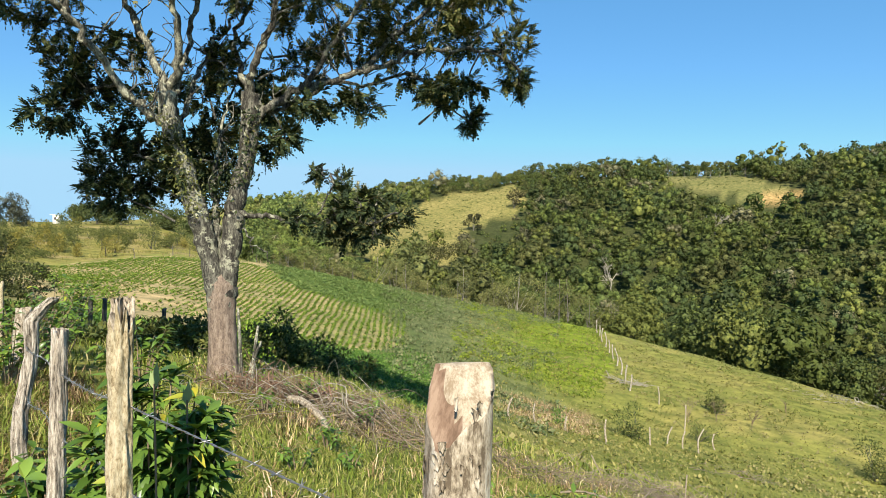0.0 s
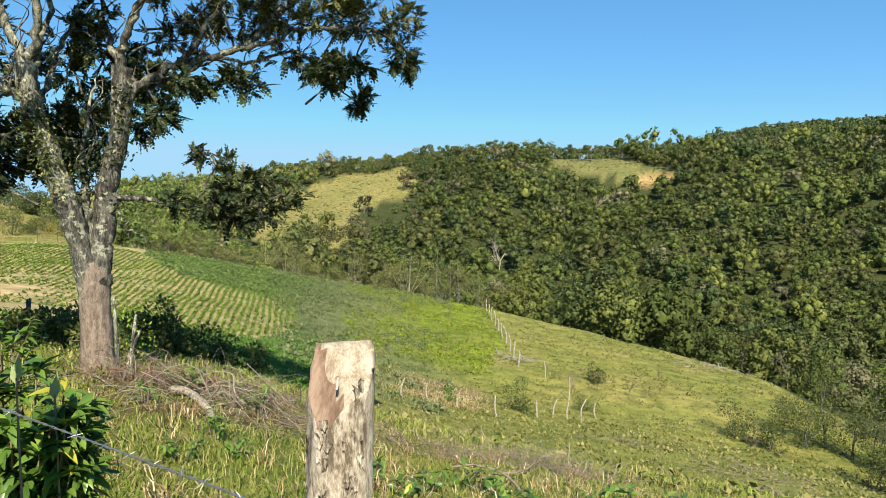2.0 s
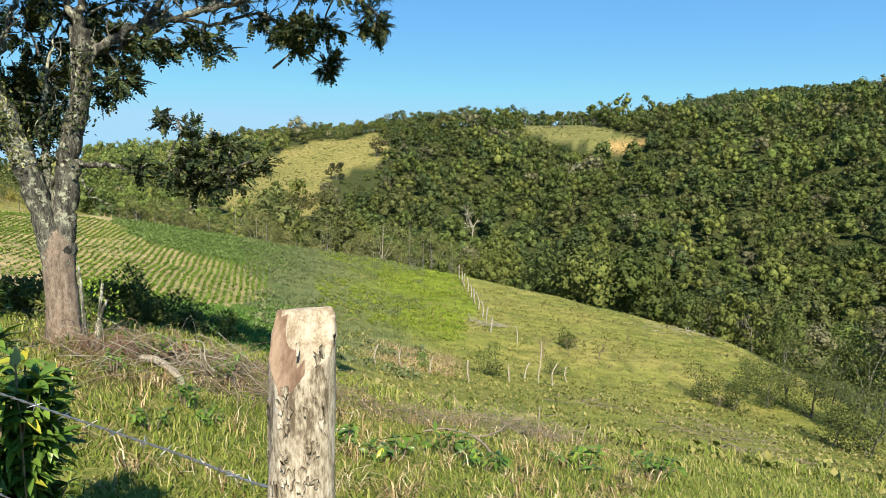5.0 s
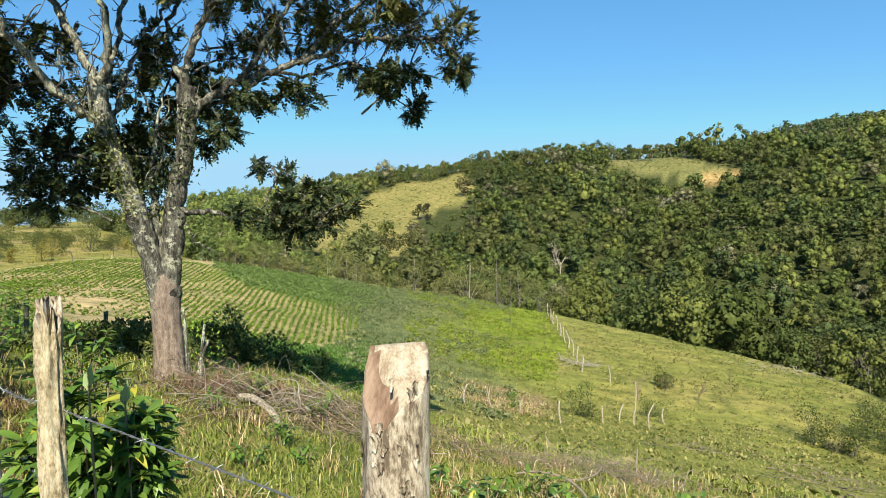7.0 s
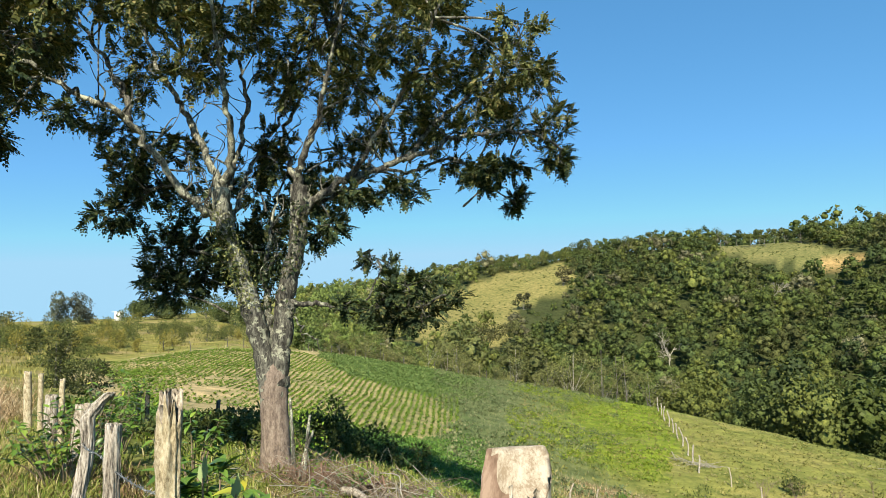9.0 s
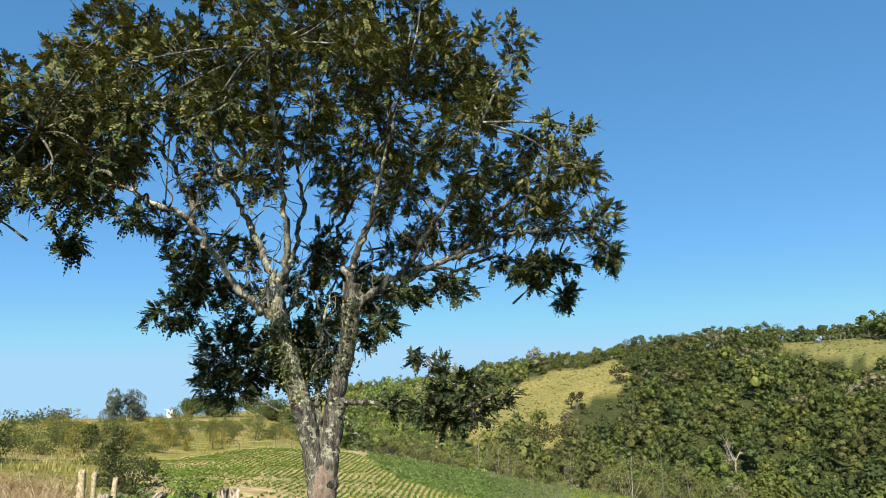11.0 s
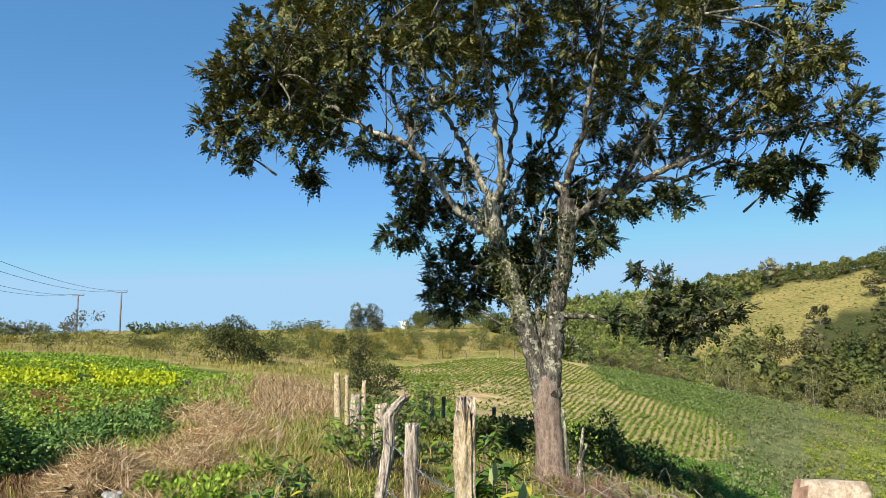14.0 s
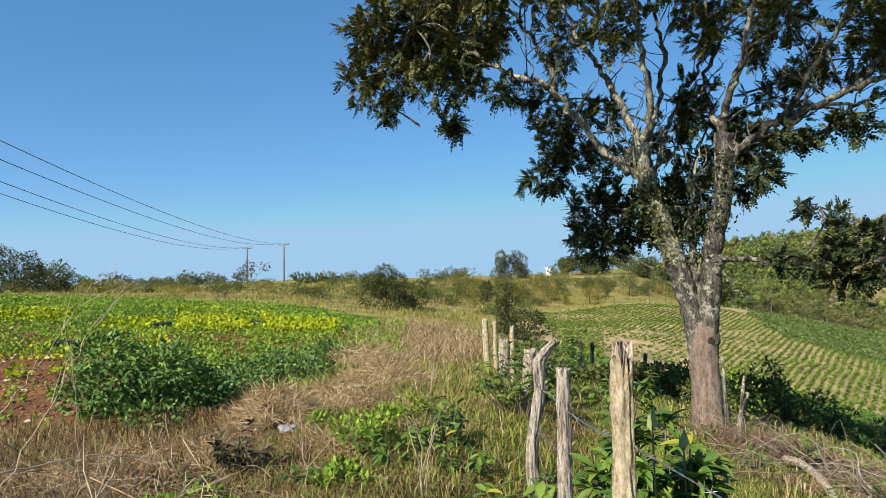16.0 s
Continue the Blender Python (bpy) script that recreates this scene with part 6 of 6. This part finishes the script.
def hay_heap(az, r, w, h, n, label, hollow=False):
    at = spot(az, r)
    ob = thing("straw_heap", label, "straw", at, "straw heaps")
    a, s = rng.uniform(0, 6.28, n), rng.uniform(0, 1, n) ** .5
    P = np.column_stack([np.cos(a) * s * w, np.sin(a) * s * w * .8, h * np.cos(s * 1.45) * rng.uniform(.6, 1.05, n)])
    if hollow:      # a gap on the side towards the fence, its shade painted on the core
        ok = (np.abs((a - radians(270 - az) + np.pi) % (2 * np.pi) - np.pi) > .34) | (s < .3)
        a, s, P, n = a[ok], s[ok], P[ok], int(ok.sum())
    out = unit(np.column_stack([np.cos(a), np.sin(a), -.5 - .3 * s]) + rng.normal(0, 1.7, (n, 3)))
    L = rng.uniform(.1, .3, n)
    V, F = leaves(P, out, unit(np.column_stack([np.cos(a), np.sin(a), np.ones(n)]) + rng.normal(0, .3, (n, 3))), L, .001 + .0006 * r + 0 * L, .1)
    V[:, 2] = np.maximum(V[:, 2], .01)
    tagged(part("stalk_mass", np_mesh("stalk_mass", V, F, STRAW), ob), kind="stuff")
    d = np.linspace(0, 2 * np.pi, 13)[:-1]
    V = np.vstack([[(math.cos(q) * w * .85 * k, math.sin(q) * w * .7 * k, h * z) for q in d] for k, z in ((.8, -.1), (.6, .2), (.35, .35), (.05, .4))])
    F = np.array([[i * 12 + j, i * 12 + (j + 1) % 12, (i + 1) * 12 + (j + 1) % 12, (i + 1) * 12 + j] for i in range(3) for j in range(12)])
    # the hollow heap's core is darkened to stand for shade inside the gap
    part("core", np_mesh("core", V, F, plain("old_straw_%d" % int(r * 10), (.05, .035, .024) if hollow else (.24, .165, .1), .95, vary=.5, scale=40), True), ob)


hay_heap(-52.6, 7.5, .6, .5, 10000, "rounded heap of dry straw with a hollow painted dark", True)
hay_heap(-47.5, 9.0, .8, .3, 4200, "low heap of dry straw along the plot")
hay_heap(-44.0, 10.5, .9, .35, 4200, "low heap of dry straw beside the fence")
hay_heap(-62.5, 6.6, .6, .22, 2600, "low tangle of dry straw at the plot edge")
hay_heap(-57.0, 6.3, .5, .2, 2200, "low tangle of dry straw at the plot edge")
hay_heap(-67.5, 6.2, .6, .2, 2400, "low tangle of dry straw at the plot edge")
hay_heap(-48.8, 6.4, .45, .22, 2200, "low tangle of dry straw among weeds")
hay_heap(-45.5, 13.0, 1.2, .4, 4200, "dry straw drift beside the plot")
# a torn white plastic bag in the straw
u, v = np.meshgrid(np.linspace(-1, 1, 14), np.linspace(-1, 1, 10))
_h = .035 * vnoise(u * 3 + 4, v * 3, 1.0, 3, 33) + .05 * (1 - u ** 2) * (1 - v ** 2)
V = np.stack([u * .08 * (1 + .15 * np.sin(v * 3)), v * .045, _h * .4], -1).reshape(-1, 3)
F = np.array([[i * 14 + j, i * 14 + j + 1, (i + 1) * 14 + j + 1, (i + 1) * 14 + j] for i in range(9) for j in range(13)])
_bag = single("plastic_bag", np_mesh("plastic_bag", V, F, plain("white_plastic_sheet", (.2, .21, .21), .5, vary=.12), True), "crumpled white plastic bag lying in straw", "plastic bag", spot(-51.9, 6.85, .16))
_bag.rotation_euler = (radians(35), 0, radians(50))
_bag.modifiers.new("thickness", "SOLIDIFY").thickness = .004
# black irrigation pipes between the rows
PIPE = plain("black_pipe", (.02, .02, .022), .4)
for az0, az1, r in ((-47.8, -46.5, 22.3), (-54.8, -53.2, 24.0), (-61.6, -60.3, 24.6), (-68.5, -66.5, 18.0)):
    P = np.array([np.array(spot(az0 + (az1 - az0) * s, r, .16)) for s in np.linspace(0, 1, 6)])
    V, F = tube(P - P[0], .06, 8)
    single("irrigation_pipe", np_mesh("irrigation_pipe", V, F, PIPE, True), "short black irrigation pipe among the vegetables", "pipe", Vector(P[0]), "irrigation pipes")
# clods and seedlings on the bare soil of the plot
def clods(n):
    P, az, r = scatter(n, -76, -56, 8.5, 19, 1.4)
    k = rng.uniform(.012, .05, n)[:, None, None]
    ring = np.array([(1, 0, 0), (0, 1, 0), (-1, 0, 0), (0, -1, 0), (.3, .2, .7), (-.3, -.2, .7)])
    V = P[:, None] + ring * k * rng.uniform(.6, 1.3, (n, 6, 1))
    F = np.array([(0, 1, 5, 4), (2, 3, 4, 5)])
    return V.reshape(-1, 3), (np.arange(n)[:, None, None] * 6 + F).reshape(-1, 4)


single("soil_clods", np_mesh("soil_clods", *clods(2600), plain("red_brown_clod", (.19, .095, .055), .95, vary=.35, scale=20)), "crumbly red-brown clods on the bare plot", "soil", kind="stuff")
P, _, _ = scatter(420, -76, -58, 9, 19, 1.4)
single("seedlings", np_mesh("seedlings", *plants(P, rng.uniform(.05, .13, len(P)), 9, .05), CROP_LEAF), "small green seedlings scattered over red soil", "seedlings", kind="stuff")
# bleached stones and litter on the red soil
STONE = plain("pale_stone", (.4, .34, .27), .9, vary=.3, scale=30)
for i in range(26):
    b = spot(rng.uniform(-73, -61), rng.uniform(9, 17), .01)
    k = rng.uniform(.02, .06)
    q = sphere_dirs(1)
    u, v = np.meshgrid(np.linspace(0, 2 * np.pi, 8), np.linspace(.1, math.pi - .1, 5), indexing="ij")
    V = np.stack([np.cos(u) * np.sin(v) * k * 1.4, np.sin(u) * np.sin(v) * k, np.cos(v) * k * .5], -1).reshape(-1, 3) * rng.uniform(.8, 1.2, (40, 1))
    F = np.array([[i * 5 + j, i * 5 + j + 1, (i + 1) * 5 + j + 1, (i + 1) * 5 + j] for i in range(7) for j in range(4)])
    single("stone", np_mesh("stone", V, F, STONE, True), "pale flat stone on red-brown soil", "stone", b, "stones on the plot")


# tall dry stems that lean into view, and a tangle of dead stalks
DRY_STALK = plain("dry_stalk", (.36, .295, .2), .8, vary=.3)


def stalk(pts, rad, label, name="dead_stem", group="dead stems"):
    P = np.array([np.array(spot(a, r, h)) for a, r, h in pts])
    ob = thing(name, label, "dead stem", Vector(P[0]), group)
    L = smooth_line(P - P[0], 6)
    V, F = tube(L + rng.normal(0, .012, L.shape), np.linspace(rad, rad * .3, len(L)) * .55, 6, .04, False)
    part("stem", np_mesh("stem", V, F, DRY_STALK, True), ob)
    for k in range(5):
        i = rng.integers(len(L) // 3, len(L) - 1)
        d = unit(L[-1] - L[0] + rng.normal(0, .35, 3) * np.linalg.norm(L[-1] - L[0])) * rng.uniform(.2, .5)
        V, F = tube(np.array([L[i], L[i] + d * .5 + rng.normal(0, .02, 3), L[i] + d]), [rad * .4, rad * .3, rad * .12], 4, 0, False)
        part("side_twig", np_mesh("side_twig", V, F, DRY_STALK), ob)


stalk([(-73.5, 4.5, .35), (-70, 4.7, .75), (-66.5, 5.2, 1.25), (-63.5, 5.8, 1.62)], .008, "bleached dry stem leaning over the plot")
stalk([(-74, 4.8, .7), (-71, 5.0, .95), (-68, 5.4, 1.3), (-65, 5.8, 1.75)], .007, "bleached dry stem leaning over the plot")
stalk([(-73, 5.2, .42), (-67, 5.6, .38), (-62, 5.8, .22), (-58, 5.6, .05)], .012, "bleached dry stem lying over straw")
stalk([(-66.8, 5.2, 0), (-67.2, 5.2, .6), (-67.4, 5.3, 1.2)], .006, "thin dry upright stem")
stalk([(-66, 4.6, 0), (-66.2, 4.6, .3), (-65.2, 4.7, .42)], .014, "broken dark stake in the straw")
stalk([(-50.6, 4.8, 0), (-50.7, 4.8, .4), (-51.4, 4.9, .9)], .007, "thin dry stem in the straw")
stalk([(-63, 4.8, .1), (-60, 4.9, .22), (-57, 4.8, .15), (-55, 4.6, .02)], .008, "dry stem lying over straw")
stalk([(-40.2, 5.4, 0), (-40.4, 5.4, .4), (-40.1, 5.4, .85)], .008, "thin dry stem beside weeds")
stalk([(-41.0, 4.6, -.05), (-41.2, 4.6, .25), (-41.3, 4.6, .36)], .014, "short grey stub in the grass")
brush("brush_pile", -66, 5.6, 1.9, 260, "tangled bleached stalks lying at the plot edge", TWIG, .25, (.4, 1.3), .005)
brush("brush_pile", -58, 5.2, 1.6, 200, "tangled dry stalks in the straw", STRAW, .2, (.3, 1.1), .005)

# ---- power line ----
POLE = plain("grey_concrete_pole", (.13, .12, .115), .8)
WIRES = []
for az, r, top in ((-51.6, 150, 9.8), (-54.5, 158, 9.5)):
    b = spot(az, r, -.3)
    ob = thing("power_pole", "slim grey power pole with a short cross-arm", "power pole", b, "power poles")
    V, F = tube(np.array([(0, 0, 0), (0.05, 0, 4.5), (.15, 0, top - b[2])]), [.2, .17, .13], 12)
    part("pole", np_mesh("pole", V, F, POLE, True), ob)
    arm = np.array([(-.95, -.45, top - b[2] - .25), (0.15, 0, top - b[2] - .2), (1.25, .45, top - b[2] - .15)])
    V, F = tube(arm, .09, 6)
    cross = part("cross_arm", np_mesh("cross_arm", V, F, POLE), ob)
    for q in (arm[0], arm[2]):
        V, F = tube(np.array([q, q + np.array([0, 0, .12]), q + np.array([0, 0, .3])]), [.06, .09, .04], 8)
        part("insulator", np_mesh("insulator", V, F, plain("insulator_%d" % len(WIRES), (.25, .2, .18), .3), True), cross, "small brown insulator")
        WIRES.append(np.array(b) + q + np.array([0, 0, .3]))


def near_end(az, el, r):
    x, y = polar(az, r)
    return np.array([float(x), float(y), EYE + r * math.tan(radians(el))])


# four cables that come towards the eye and pass over the plot
for end, (az, el, r) in zip((WIRES[1], WIRES[0], WIRES[3], WIRES[2]), ((-86, 16.8, 30), (-86, 15.0, 31.5), (-86, 13.2, 34), (-86, 12, 35.5))):
    e = near_end(az, el, r)
    s = np.linspace(0, 1, 40)[:, None]
    L = end * (1 - s) + e * s
    L[:, 2] -= 4 * 2.3 * (s * (1 - s))[:, 0]
    V, F = tube(L - L[0], .024, 5, 0, False)
    single("power_cable", np_mesh("power_cable", V, F, DARK_WIRE, True), "dark sagging power cable over the plot", "cable", Vector(L[0]), "power cables")

# ---- white water tower and shed roof on the rise ----
WHITE = plain("weathered_white_paint", (.74, .73, .7), .7, vary=.08, scale=1.5)
b = spot(-29.5, 150, -.3)
ob = thing("white_hut", "small weathered white hut half hidden by bushes", "hut", b)
def box(x0, x1, y0, y1, z0, z1):
    V = np.array([(x, y, z) for z in (z0, z1) for x, y in ((x0, y0), (x1, y0), (x1, y1), (x0, y1))])
    return V, np.array([(0, 3, 2, 1), (4, 5, 6, 7), (0, 1, 5, 4), (1, 2, 6, 5), (2, 3, 7, 6), (3, 0, 4, 7)])
part("wall", np_mesh("wall", *box(-.5, .6, -.8, .8, 0, 2.0), WHITE), ob)
part("roof", np_mesh("roof", *box(-1.0, .75, -.95, .95, 2.0, 2.1), WHITE), ob)
part("window", np_mesh("window", *box(-.2, .2, -.84, -.803, 1.1, 1.6), DARK_WIRE), ob)
b = spot(-36.9, 290, -.1)
ob = thing("shed", "far low shed with a dark roof", "shed", b)
part("wall", np_mesh("wall", *box(-2.2, 2.2, -1.5, 1.5, 0, 1.4), WHITE), ob)
V = np.array([(-3, -2, 1.4), (3, -2, 1.4), (3, 2, 1.4), (-3, 2, 1.4), (-1.2, 0, 2.5), (1.2, 0, 2.5), (1.2, .05, 2.5), (-1.2, .05, 2.5)])
part("roof", np_mesh("roof", V, np.array([(0, 3, 2, 1), (0, 1, 5, 4), (1, 2, 6, 5), (2, 3, 7, 6), (3, 0, 4, 7), (4, 5, 6, 7)]), plain("dark_roof", (.08, .07, .07), .8)), ob)

WILTED = leaf_material("wilted_leaf", [(0, (.035, .04, .02)), (.6, (.09, .085, .04)), (1, (.22, .16, .08))], .6, .15)
broad_plant("weed", spot(-56.0, 5.7, -.02), .55, .55, 16, 12, .085, "dark wilted weed with drooping leaves in straw", WILTED, category="weed")
broad_plant("weed", spot(-70, 4.6, -.02), .7, .35, 12, 12, .1, "dark low weed at the straw edge", WILTED, category="weed")
for az, r, w, h in ((-45.6, 6.4, .5, .4), (-42.4, 7.4, .6, .5), (-46.8, 5.2, .4, .28), (-57.5, 4.9, .4, .2), (-61.5, 5.0, .4, .2), (-48.3, 7.2, .5, .35)):
    shrub("weed_clump", az, r, w, h, 700, .06, CROP_LEAF, "feathery green weed clump among straw", "weed", stems=4, group="weed clumps in the straw", up=.6)
for az, r, w, h in ((-72.5, 4.4, .8, .28), (-67, 4.7, .5, .2), (-63.2, 4.5, .6, .24), (-59.5, 5.4, .5, .22), (-50.5, 5.4, .45, .25)):
    broad_plant("weed", spot(az, r, -.02), w, h, 12, 12, .075, "dark low weed half buried in straw", VINE if az > -61 else WILTED, category="weed", group="low weeds in the straw")
